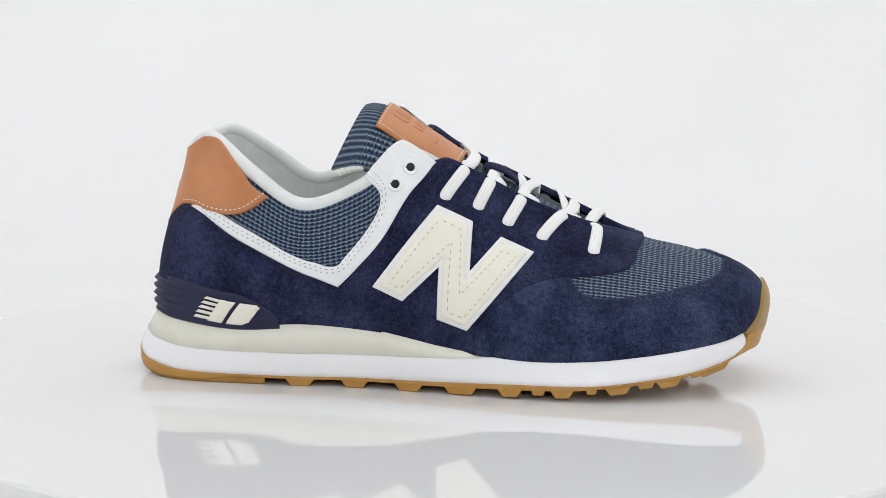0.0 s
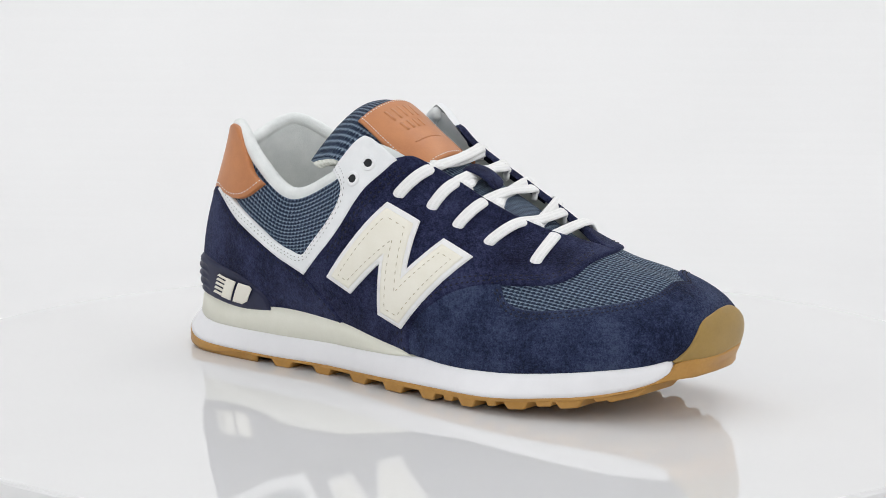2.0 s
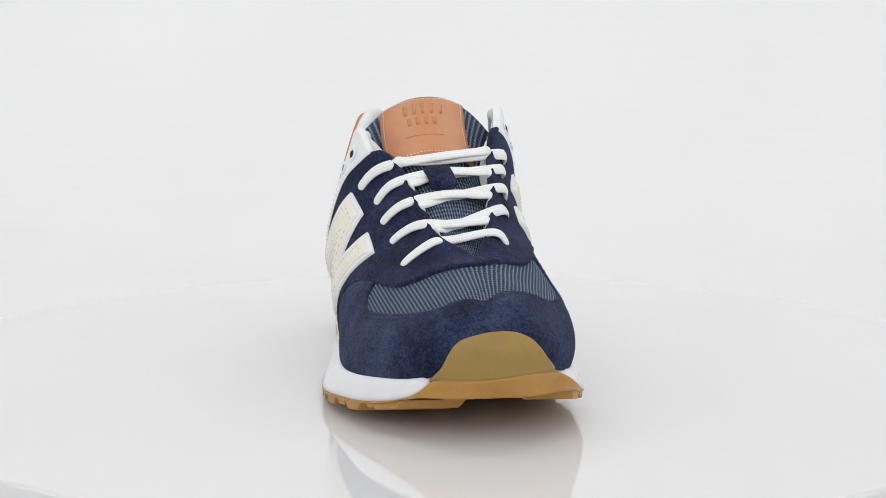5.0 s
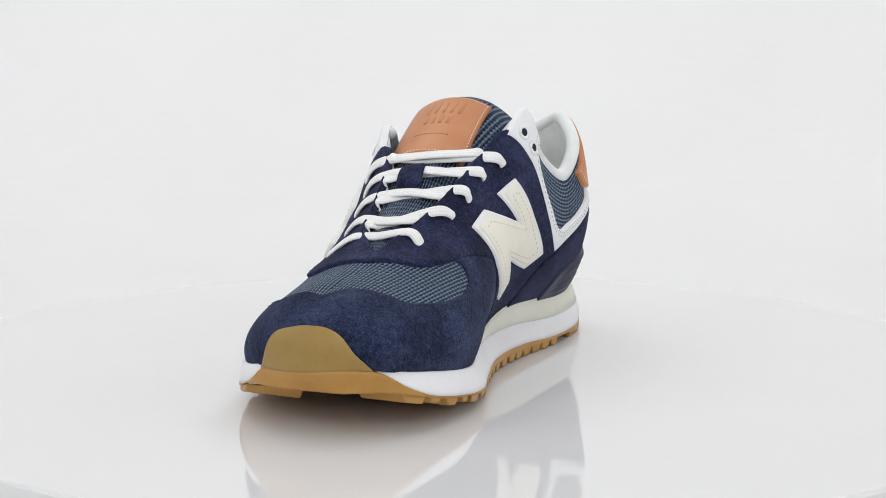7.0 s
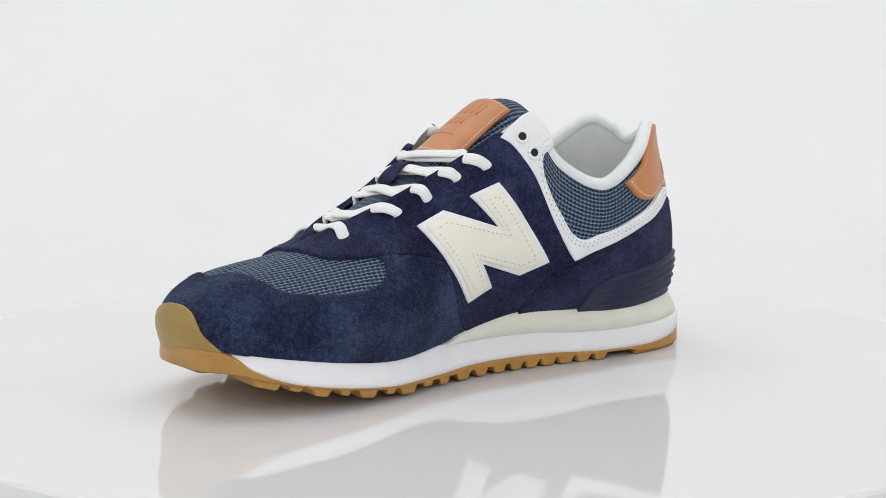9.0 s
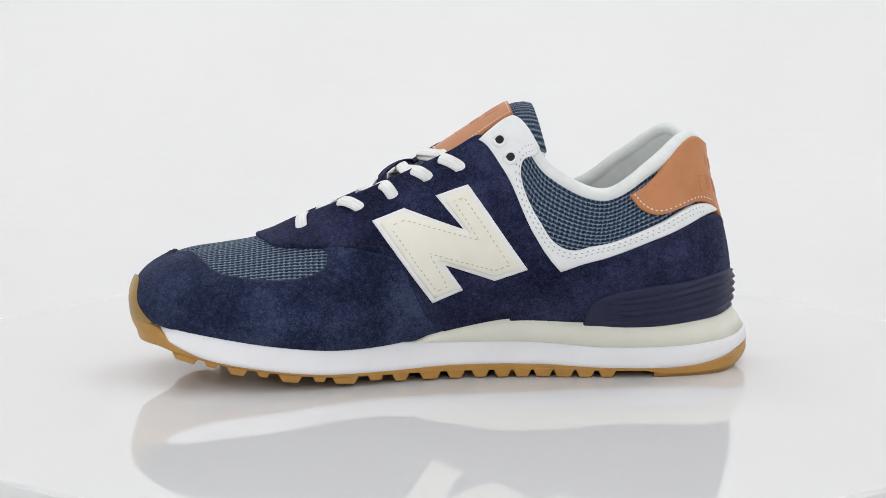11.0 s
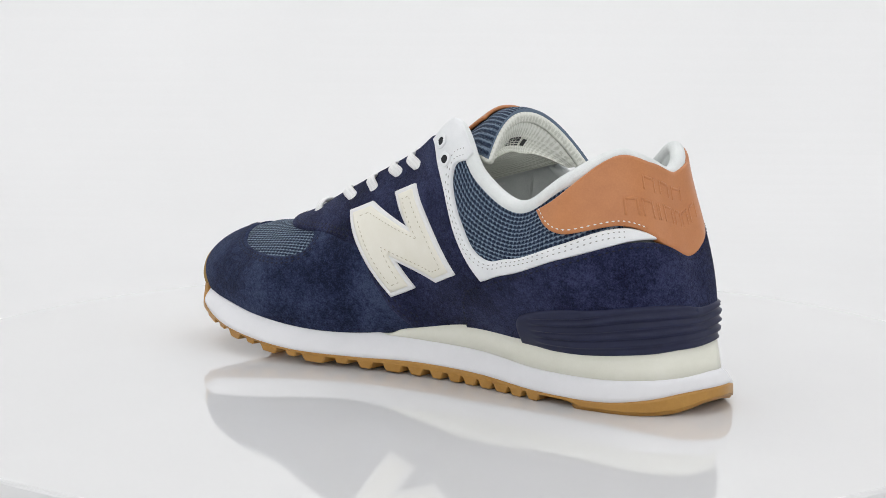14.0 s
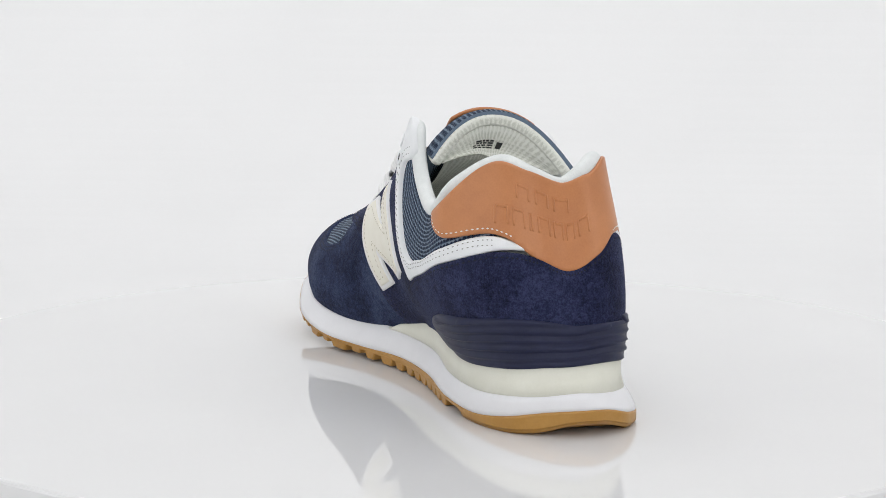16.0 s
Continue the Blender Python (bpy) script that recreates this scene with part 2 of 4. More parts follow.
def last_normal(tau, h):
    e = 1.5e-3
    tau, h = np.asarray(tau, float), np.clip(np.asarray(h, float), e, 1 - e)
    n = np.cross(last(tau, h + e) - last(tau, h - e), last(tau + e, h) - last(tau - e, h))
    return n / (np.linalg.norm(n, axis=-1, keepdims=True) + 1e-12)

# ---- the sneaker ----
from mathutils.geometry import delaunay_2d_cdt

AXIS = np.array([0.15254, 0.00236, 0.0])  # where the turntable's axis meets the shoe's own frame
sneaker = tagged(new("sneaker"), "navy suede and blue mesh running sneaker with gum outsole", "sneaker")
WIDE, TALL = 0.40, 0.085  # metres of pattern per unit of tau and h


def smooth_line(pts, step=0.0015):
    """A smooth line through pattern points (tau, h), evenly sampled in pattern metres."""
    p = np.array(pts, float) * [WIDE, TALL]
    if len(p) > 2:
        d = np.concatenate([[0], np.cumsum(np.sqrt(np.linalg.norm(np.diff(p, axis=0), axis=1)))])
        out = []
        e = np.vstack([2 * p[0] - p[1], p, 2 * p[-1] - p[-2]])
        for i in range(len(p) - 1):
            f = np.linspace(0, 1, 16, endpoint=False)[:, None]
            a, b, c, g = e[i:i + 4]
            out.append(0.5 * (2 * b + (c - a) * f + (2 * a - 5 * b + 4 * c - g) * f ** 2 + (3 * b - a - 3 * c + g) * f ** 3))
        p = np.vstack(out + [p[-1:]])
    d = np.concatenate([[0], np.cumsum(np.linalg.norm(np.diff(p, axis=0), axis=1))])
    n = max(2, int(round(d[-1] / step)) + 1)
    t = np.linspace(0, d[-1], n)
    return np.stack([np.interp(t, d, p[:, 0]), np.interp(t, d, p[:, 1])], 1)


def outline(*segments):
    """A closed outline from smooth segments that meet in corners; in pattern metres."""
    pts = []
    for i, s in enumerate(segments):
        nxt = segments[(i + 1) % len(segments)]
        line = list(s)
        if tuple(line[-1]) != tuple(nxt[0]):
            pts.append(smooth_line(line))
            pts.append(smooth_line([line[-1], nxt[0]])[1:-1])
        else:
            pts.append(smooth_line(line)[:-1])
    return np.vstack([p for p in pts if len(p)])


def seg_distance(p, poly):
    a, b = poly, np.roll(poly, -1, axis=0)
    ab = b - a
    t = np.clip(((p[:, None] - a) * ab).sum(-1) / ((ab ** 2).sum(-1) + 1e-15), 0, 1)
    return np.linalg.norm(p[:, None] - (a + t[..., None] * ab), axis=-1).min(1)


def inside(p, poly):
    x, y = p[:, 0][:, None], p[:, 1][:, None]
    x0, y0 = poly[:, 0], poly[:, 1]
    x1, y1 = np.roll(x0, -1), np.roll(y0, -1)
    cross = ((y0 > y) != (y1 > y)) & (x < (x1 - x0) * (y - y0) / (y1 - y0 + 1e-15) + x0)
    return cross.sum(1) % 2 == 1


def inset(poly, d):
    """The outline moved inwards by d, with its corners kept."""
    area = 0.5 * np.sum(poly[:, 0] * np.roll(poly[:, 1], -1) - np.roll(poly[:, 0], -1) * poly[:, 1])
    e = np.roll(poly, -1, axis=0) - np.roll(poly, 1, axis=0)
    n = np.stack([-e[:, 1], e[:, 0]], 1) / (np.linalg.norm(e, axis=1, keepdims=True) + 1e-12)
    q = poly + n * d * (1 if area > 0 else -1)
    return q[seg_distance(q, poly) > 0.9 * d]


def on_last(p, lift):
    tau, h = p[:, 0] / WIDE, p[:, 1] / TALL
    return last(tau, h) + last_normal(tau, h) * np.asarray(lift)[..., None] - AXIS


def panel_bmesh(polys, lift, edge=0.0006, grid=0.0022, under=0.0012, relief=None, from_above=False, to_edge=False):
    """Sewn pieces with thickness, cut by their outlines and laid on the last."""
    bm = bmesh.new()
    uv = bm.loops.layers.uv.new("UVMap")
    for poly in polys:
        lo, hi = poly.min(0), poly.max(0)
        g = np.stack(np.meshgrid(np.arange(lo[0], hi[0], grid), np.arange(lo[1], hi[1], grid)), -1).reshape(-1, 2)
        g[:, 0] += (np.round((g[:, 1] - lo[1]) / grid) % 2) * grid * 0.5
        g = g[inside(g, poly)]
        if len(g):
            g = g[seg_distance(g, poly) > 0.0014]
        ring = inset(poly, 0.0007)
        n = len(poly)
        pts = np.vstack([poly, ring, g])
        res = delaunay_2d_cdt([Vector(p) for p in pts], [], [list(range(n))], 1, 1e-7)
        co = np.array([tuple(v) for v in res[0]])
        d = seg_distance(co, poly)
        up = np.where(d < 1e-6, lift - edge, lift)
        if relief is not None:
            up = up + relief(co[:, 0] / WIDE, co[:, 1] / TALL) * (1.0 if to_edge else np.clip(d / 0.002, 0, 1))
        vs = [bm.verts.new(tuple(p)) for p in on_last(co, up)]
        low, edges = {}, {}
        tex = co
        if from_above:
            q = on_last(co, up) + AXIS
            tex = np.stack([q[:, 0], q[:, 1] + np.tanh((q[:, 1] - 0.005) / 0.012) * (0.068 - q[:, 2])], 1)
        for f in res[2]:
            try:
                face = bm.faces.new([vs[i] for i in f])
            except ValueError:
                continue
            for loop, i in zip(face.loops, f):
                loop[uv].uv = tex[i]
            for a, b in zip(f, f[1:] + f[:1]):
                edges[(a, b)] = True
        rim = [(a, b) for a, b in edges if (b, a) not in edges]
        base = on_last(co, np.full(len(co), -under))
        for a, b in rim:
            if co[a][1] > TALL * 0.9995 and co[b][1] > TALL * 0.9995 and abs(abs(co[a][0] / WIDE)) > 0.76:
                continue
            for i in (a, b):
                if i not in low:
                    low[i] = bm.verts.new(tuple(base[i]))
            face = bm.faces.new((vs[b], vs[a], low[a], low[b]))
            for loop in face.loops:
                loop[uv].uv = co[a]
    bmesh.ops.remove_doubles(bm, verts=bm.verts[:], dist=0.00025)
    return bm


def panel(name, polys, mat, lift, parent=sneaker, label="", **more):
    bm = panel_bmesh(polys, lift, **more)
    ob = mesh_object(name, bm, mat, parent, label)
    return ob


def stitches(lines, mat, lift, parent, length=0.0021, gap=0.0011, wide=0.0005, name="stitching"):
    """Rows of short raised threads along pattern lines."""
    if len(lines) > 1:
        for line in lines:
            stitches([line], mat, lift, parent, length, gap, wide, name)
        return None
    bm = bmesh.new()
    for line in lines:
        d = np.concatenate([[0], np.cumsum(np.linalg.norm(np.diff(line, axis=0), axis=1))])
        s = np.arange(gap, d[-1] - length, length + gap)
        if not len(s):
            continue
        ends = [np.stack([np.interp(s + o, d, line[:, 0]), np.interp(s + o, d, line[:, 1])], 1) for o in (0, length * 0.5, length)]
        a, m, b = (on_last(e, np.full(len(s), lift + o)) for e, o in zip(ends, (0.0001, 0.0004, 0.0001)))
        nor = last_normal(ends[1][:, 0] / WIDE, ends[1][:, 1] / TALL)
        side = np.cross(b - a, nor)
        side *= wide / (np.linalg.norm(side, axis=1, keepdims=True) + 1e-12)
        for i in range(len(s)):
            v = [bm.verts.new(tuple(p)) for p in (a[i], m[i] - side[i] - nor[i] * 2e-4, m[i], m[i] + side[i] - nor[i] * 2e-4, b[i])]
            for f in ((0, 1, 2), (0, 2, 3), (1, 4, 2), (2, 4, 3)):
                bm.faces.new([v[j] for j in f])
    return mesh_object(name, bm, mat, parent)


def shifted(line, d):
    """A pattern line moved sideways by d metres."""
    e = np.gradient(line, axis=0)
    n = np.stack([-e[:, 1], e[:, 0]], 1) / (np.linalg.norm(e, axis=1, keepdims=True) + 1e-12)
    return line + n * d


# ---- sole ----
# where white foam meets gum, heel to toe, in millimetres; at the toe the gum climbs to the bumper
GUM_OUT = [(-0.5, -11.8, 12.2), (1.5, -24.6, 11.6), (9.5, -37.2, 8.0), (30.8, -48.1, 5.2), (74.8, -50.6, 4.6), (112.9, -49.6, 4.9), (150.8, -54.7, 5.5), (190.8, -61.0, 6.9), (226.5, -63.0, 7.6), (253.0, -56.8, 9.9), (276.3, -45.2, 12.8), (295.2, -29.6, 18.5), (304.5, -13.1, 29.5), (307.0, 6.0, 35.0)]
GUM_IN = [(-0.5, -11.8, 12.2), (5.9, 3.7, 10.8), (18.4, 17.7, 7.4), (39.9, 26.0, 4.8), (74.6, 28.2, 4.9), (112.8, 25.6, 6.8), (150.9, 28.4, 7.2), (186.7, 39.4, 6.5), (217.2, 50.8, 7.6), (247.4, 54.7, 11.2), (273.4, 50.7, 16.1), (293.0, 42.5, 25.1), (303.5, 28.0, 33.0), (307.0, 6.0, 35.0)]
# where the cream wedge meets the white foam
WEDGE_OUT = [(1.1, -9.2, 19.7), (4.3, -21.0, 18.5), (13.1, -33.0, 17.0), (34.4, -44.2, 15.2), (77.7, -47.8, 15.2), (115.1, -47.8, 15.7), (152.4, -53.6, 16.7), (192.0, -59.5, 19.5), (227.2, -62.0, 26.0), (253.3, -57.0, 50.0), (276.4, -45.1, 60.0), (295.4, -29.4, 60.0), (304.5, -13.1, 60.0), (307.0, 6.0, 60.0)]
WEDGE_IN = [(1.1, -9.2, 19.7), (7.2, 5.2, 17.7), (20.0, 18.1, 16.4), (41.9, 24.9, 15.0), (77.0, 25.5, 14.8), (115.2, 21.2, 17.0), (152.6, 24.0, 17.6), (187.7, 36.3, 19.5), (217.6, 48.0, 26.0), (247.6, 53.0, 50.0), (273.4, 50.5, 60.0), (293.5, 42.0, 60.0), (303.0, 28.0, 60.0), (307.0, 6.0, 60.0)]
# edge of the tread in plan
SOLE_OUT = [p[:2] for p in GUM_OUT[:8]] + [(226.5, -62.5), (253, -56.3), (276, -45.5), (294, -31.5), (303.5, -15), (306.5, 5)]
SOLE_IN = [p[:2] for p in GUM_IN[:8]] + [(217, 50), (247, 53.5), (273, 50), (292, 42.5), (302.5, 27), (306.5, 5)]
TREAD_OUT = [(-2, 6.2), (1, 5.2), (4, 3.2), (8, 1.3), (14, 0.3), (20, 0), (150, 0), (195, 1.0), (218, 1.6), (245, 4.0), (268, 6.5), (282, 10), (292, 13), (303, 17.5), (307, 19)]
TREAD_IN = [(-2, 6.2), (1, 5.2), (4, 3.2), (8, 1.3), (14, 0.3), (20, 0), (150, 0.6), (175, 1.2), (205, 1.8), (231, 4.2), (256, 8.0), (268, 10.2), (282, 13.6), (292, 16), (303, 18.5), (307, 19)]


def table(rows, x):
    r = np.array(rows, float)
    return np.interp(x, r[:, 0], r[:, 1])


def round_curve(outer, inner, tau):
    """A closed line round the shoe at tau, in millimetres."""
    t = (np.asarray(tau) + 1) % 2 - 1
    s = np.abs(t)
    return np.where((t > 0)[:, None], spline(inner, s, outer), spline(outer, s, inner))


def band(name, levels, mat, label, n=360):
    """A closed moulded layer from stacked outlines."""
    bm = bmesh.new()
    rings = [[bm.verts.new(tuple(np.array(p) * 0.001 - AXIS)) for p in lv] for lv in levels]
    for a, b in zip(rings, rings[1:]):
        for k in range(n):
            bm.faces.new((a[k], a[(k + 1) % n], b[(k + 1) % n], b[k]))
    for r in (rings[0], rings[-1]):
        for k in range(n // 2):
            i, j = k, n - 1 - k
            q = [r[i], r[(i + 1) % n], r[(j) % n], r[(j + 1) % n]]
            q = list(dict.fromkeys(q))
            if len(q) >= 3 and i + 1 <= j:
                try:
                    bm.faces.new(q)
                except ValueError:
                    pass
    bmesh.ops.recalc_face_normals(bm, faces=bm.faces[:])
    ob = mesh_object(name, bm, mat, sneaker, label)
    return ob


def toe_flare(s, h):
    """Extra thickness at the foot of the toe bumper, fading to its ends."""
    return 0.0012 * np.clip((0.16 - h) / 0.16, 0, 1) ** 2 * np.clip((0.1065 - np.abs(s)) / 0.05, 0, 1)


def build_sole():
    n = 420
    tau = np.linspace(0, 2, n, endpoint=False)
    fea, gum, wed = (round_curve(o, i, tau) for o, i in ((FEATHER_OUT, FEATHER_IN), (GUM_OUT, GUM_IN), (WEDGE_OUT, WEDGE_IN)))
    sole = round_curve(SOLE_OUT, SOLE_IN, tau)
    turn = (tau + 1) % 2 - 1
    d = np.roll(gum[:, :2], -1, axis=0) - np.roll(gum[:, :2], 1, axis=0)
    away = np.stack([-d[:, 1], d[:, 0]], 1) / (np.linalg.norm(d, axis=1, keepdims=True) + 1e-9)
    away *= np.sign(np.sum(away * (gum[:, :2] - [150.0, -2.0])))
    zf = fea[:, 2] + 0.7

    def ring(xy, z, grow=0.0):
        return np.column_stack([xy + away * grow, z])
    # at the toe the gum climbs over the foam and becomes the foot of the bumper
    g = np.clip((gum[:, 2] - fea[:, 2] + 5.0) / 5.0, 0, 1)
    g = (g * g * (3 - 2 * g))[:, None]
    lip = (last(tau, 0.0 * tau) + (0.0032 + toe_flare(tau - 0.9955, 0.0))[:, None] * last_normal(tau, 0.0 * tau)) * 1000
    gum_top = gum[:, :2] * (1 - g) + lip[:, :2] * g
    zt = np.minimum(gum[:, 2], lip[:, 2]) * (1 - g[:, 0]) + (lip[:, 2] + 0.3) * g[:, 0]
    zg = np.minimum(gum[:, 2], fea[:, 2] - 1.0)
    # white foam between the gum and the upper, or the wedge behind
    wz = np.minimum(wed[:, 2], zf - 0.2)
    behind = np.clip((zf - wed[:, 2]) / 3.0, 0, 1)[:, None]
    ftop = wed[:, :2] * behind + (fea[:, :2] + away * 3.0) * (1 - behind) - away * g * 6.0
    flow = gum[:, :2] - away * g * 8.0
    zf2 = np.maximum(wz, zg + 0.8)
    band("midsole", [ring(flow, zg - 0.8, -1.5), ring(flow, zg + 0.2, 0.0), ring(flow * 0.75 + ftop * 0.25, zg * 0.75 + zf2 * 0.25, 0.5),
                     ring(flow * 0.35 + ftop * 0.65, zg * 0.35 + zf2 * 0.65, 0.4), ring(ftop, zf2 - 0.5, 0.1), ring(ftop, zf2, -0.5), ring(fea[:, :2], zf2 + 0.1, -4.0)],
         FOAM, "white foam midsole", n)
    wedge = (wz - 1.6) * (1 - behind[:, 0]) + (zf + 0.4) * behind[:, 0]
    reach = 3.6 * behind - 2.0 * (1 - behind)
    low = ftop - away * (0.4 + 4.0 * (1 - behind))
    band("heel_wedge", [ring(low, wz - 1.5, -3.0), ring(low, np.minimum(wz + 0.15, wedge), 0.0), ring(low * 0.5 + (fea[:, :2] + away * reach) * 0.5, np.minimum(wz * 0.5 + wedge * 0.5, wedge), 0.2 * behind[:, :1]),
                        ring(fea[:, :2] + away * reach, wedge - 0.4), ring(fea[:, :2], wedge, 0.5)], CREAM_FOAM, "cream foam wedge in the midsole", n)
    floor = np.where(turn > 0, table(TREAD_IN, sole[:, 0]), table(TREAD_OUT, sole[:, 0]))
    zb = np.minimum(floor + 3.4, zg - 1.2)
    rear = np.clip((0.27 - np.abs(turn)) / 0.02, 0, 1)
    zb = zb * (1 - rear) + np.minimum(floor + 1.2, zg - 1.2) * rear
    front = np.clip((np.abs(turn) - 0.86) / 0.08, 0, 1)
    zb = zb * (1 - front) + np.minimum(floor + 0.8, zg - 1.5) * front
    # the gum runs in a hollow curve from the bumper down to the tread
    flare = [ring(sole + (gum_top - sole) * (1 - (1 - k) ** 1.2), zb + 2.6 * min(k * 6, 1) * g[:, 0] + (zt - zb - 2.6 * min(k * 6, 1) * g[:, 0]) * k, 0.3) for k in (0.06, 0.18, 0.34, 0.5, 0.66, 0.82)]
    return band("outsole", [ring(sole, zb, -1.6), ring(sole, zb + 0.5, 0.2), *flare, ring(gum_top, zt, 0.2), ring(gum_top, zt + 0.2, -1.8)], GUM,
                "gum rubber outsole with trapezoid lugs", n)


def build_lugs(out):
    """Trapezoid lugs along both edges and the smooth heel block."""
    outer = [(83, 92), (110, 118.5), (136.5, 145.5), (161, 172), (187, 194), (212, 218.5), (237.5, 245), (261, 268), (280, 290)]
    outer_small = [(201.5, 206.5), (227, 231), (251, 257), (275, 279)]
    inner = [(73.5, 78.5), (84, 89.5), (94, 100.5), (104.5, 110.5), (115, 120.5), (125, 130), (136, 141), (148, 153.5), (160, 167), (175.5, 180.5), (200.5, 209.5), (227.5, 235), (253.5, 259.5), (277, 286)]
    inner_small = [(187.5, 193), (215, 219.5), (242, 246), (266.5, 271)]

    def lug(x0, x1, gum, rows, tread, low=0.0, deep=30.0, flare=3.0):
        s = np.linspace(0, 1, 400)
        xy, top = spline(rows, s), spline(gum, s)
        sign = np.sign(xy[200, 1])
        bm = bmesh.new()
        vs = []
        for xx, zz in ((x0, 0), (x1, 0), (x1 + flare, 1), (x0 - flare, 1)):
            y = np.interp(xx, xy[:, 0], xy[:, 1])
            f = table(tread, xx)
            z = f + low if zz == 0 else min(f + 4.6, np.interp(xx, top[:, 0], top[:, 2]) - 0.5)
            push = (0.2 if zz == 0 else 0.5) - 1.5 * min(max((xx - 262) / 24, 0), 1)
            vs.append((bm.verts.new(tuple(np.array([xx, y + sign * push, z]) * 0.001 - AXIS)), bm.verts.new(tuple(np.array([xx, y - sign * min(deep, abs(y) + 4), z]) * 0.001 - AXIS))))
        bm.faces.new([v[0] for v in vs])
        bm.faces.new([v[1] for v in vs][::-1])
        for a, b in zip(vs, vs[1:] + vs[:1]):
            bm.faces.new((a[0], a[1], b[1], b[0]))
        bmesh.ops.recalc_face_normals(bm, faces=bm.faces[:])
        bmesh.ops.bevel(bm, geom=bm.edges[:], offset=0.0005, segments=1, affect="EDGES")
        mesh_object("lug", bm, GUM, out, smooth=False)
    for a, b in outer:
        lug(a, b, GUM_OUT, SOLE_OUT, TREAD_OUT)
    for a, b in outer_small:
        lug(a, b, GUM_OUT, SOLE_OUT, TREAD_OUT, 1.2, 10.0, 1.2)
    for a, b in inner:
        lug(a, b, GUM_IN, SOLE_IN, TREAD_IN, 0.0, 24.0, 2.4)
    for a, b in inner_small:
        lug(a, b, GUM_IN, SOLE_IN, TREAD_IN, 1.0, 10.0, 1.4)
    # heel block: follows the outline from the outer arch round the heel to the inner arch
    bm = bmesh.new()
    tau = np.linspace(-0.300, 0.262, 80)
    sole = round_curve(SOLE_OUT, SOLE_IN, tau)
    gum = round_curve(GUM_OUT, GUM_IN, tau)
    c = np.array([40.0, -11.0])
    levels = []
    for shrink, lift in ((0.998, 4.0), (0.99, 1.2), (0.97, 0.0), (0.3, 0.0)):
        xy = c + (sole - c) * shrink
        levels.append([bm.verts.new(tuple(np.array([p[0], p[1], min(table(TREAD_OUT, q[0]) + lift, top[2] - 0.8)]) * 0.001 - AXIS)) for p, q, top in zip(xy, sole, gum)])
    for a, b in zip(levels, levels[1:]):
        for k in range(len(a) - 1):
            bm.faces.new((a[k], a[k + 1], b[k + 1], b[k]))
    for i in (0, -1):
        bm.faces.new([lv[i] for lv in levels])
    bmesh.ops.recalc_face_normals(bm, faces=bm.faces[:])
    mesh_object("heel_block", bm, GUM, out)


outsole = build_sole()
build_lugs(outsole)

# ---- upper: pattern pieces, outlines as (tau, h) ----
# inner layer that closes the shoe under the pieces
def shell(name, t0, t1, h0, h1, lift, mat, label, nt=150, nh=36):
    bm = bmesh.new()
    uv = bm.loops.layers.uv.new("UVMap")
    T, H = np.meshgrid(np.linspace(t0, t1, nt), np.linspace(h0, h1, nh), indexing="ij")
    P = last(T, H) + last_normal(T, H) * lift - AXIS
    vs = [[bm.verts.new(tuple(P[i, j])) for j in range(nh)] for i in range(nt)]
    for i in range(nt - 1):
        for j in range(nh - 1):
            f = bm.faces.new((vs[i][j], vs[i + 1][j], vs[i + 1][j + 1], vs[i][j + 1]))
            for loop, (a, b) in zip(f.loops, ((i, j), (i + 1, j), (i + 1, j + 1), (i, j + 1))):
                loop[uv].uv = (T[a, b] * WIDE, H[a, b] * TALL)
    if lift < 0:
        bmesh.ops.reverse_faces(bm, faces=bm.faces[:])
    return mesh_object(name, bm, mat, sneaker, label)


shell("lining", -0.45, 0.45, 0.06, 0.945, -0.0045, RIM, "off-white padded textile lining")
for side in (-1, 1):
    shell("eyestay_lining", side * 0.445, side * 0.525, 0.0, 0.96, -0.0014, RIM, "off-white inner layer under the strap", 20)
    shell("throat_lining", side * 0.525, side * 0.80, 0.0, 0.93, -0.0014, RIM, "off-white inner layer under the eyestay", 50)
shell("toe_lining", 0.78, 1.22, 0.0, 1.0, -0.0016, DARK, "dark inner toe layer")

mesh_out = panel("quarter_mesh", [outline([(-0.191, 0.531), (-0.196, 0.909), (-0.235, 0.950)], [(-0.235, 0.950), (-0.33, 0.955), (-0.46, 0.965)], [(-0.46, 0.965), (-0.441, 0.556), (-0.363, 0.375)],
                  [(-0.363, 0.375), (-0.291, 0.475), (-0.191, 0.531)])], MESH, 0.0004, label="blue knit mesh quarter panel", edge=0.0002)
mesh_in = panel("quarter_mesh", [outline([(0.146, 0.525), (0.194, 0.909), (0.232, 0.950)], [(0.232, 0.950), (0.33, 0.955), (0.46, 0.965)], [(0.46, 0.965), (0.453, 0.600), (0.349, 0.419)],
                 [(0.349, 0.419), (0.252, 0.525), (0.146, 0.525)])], MESH, 0.0004, label="blue knit mesh quarter panel", edge=0.0002)

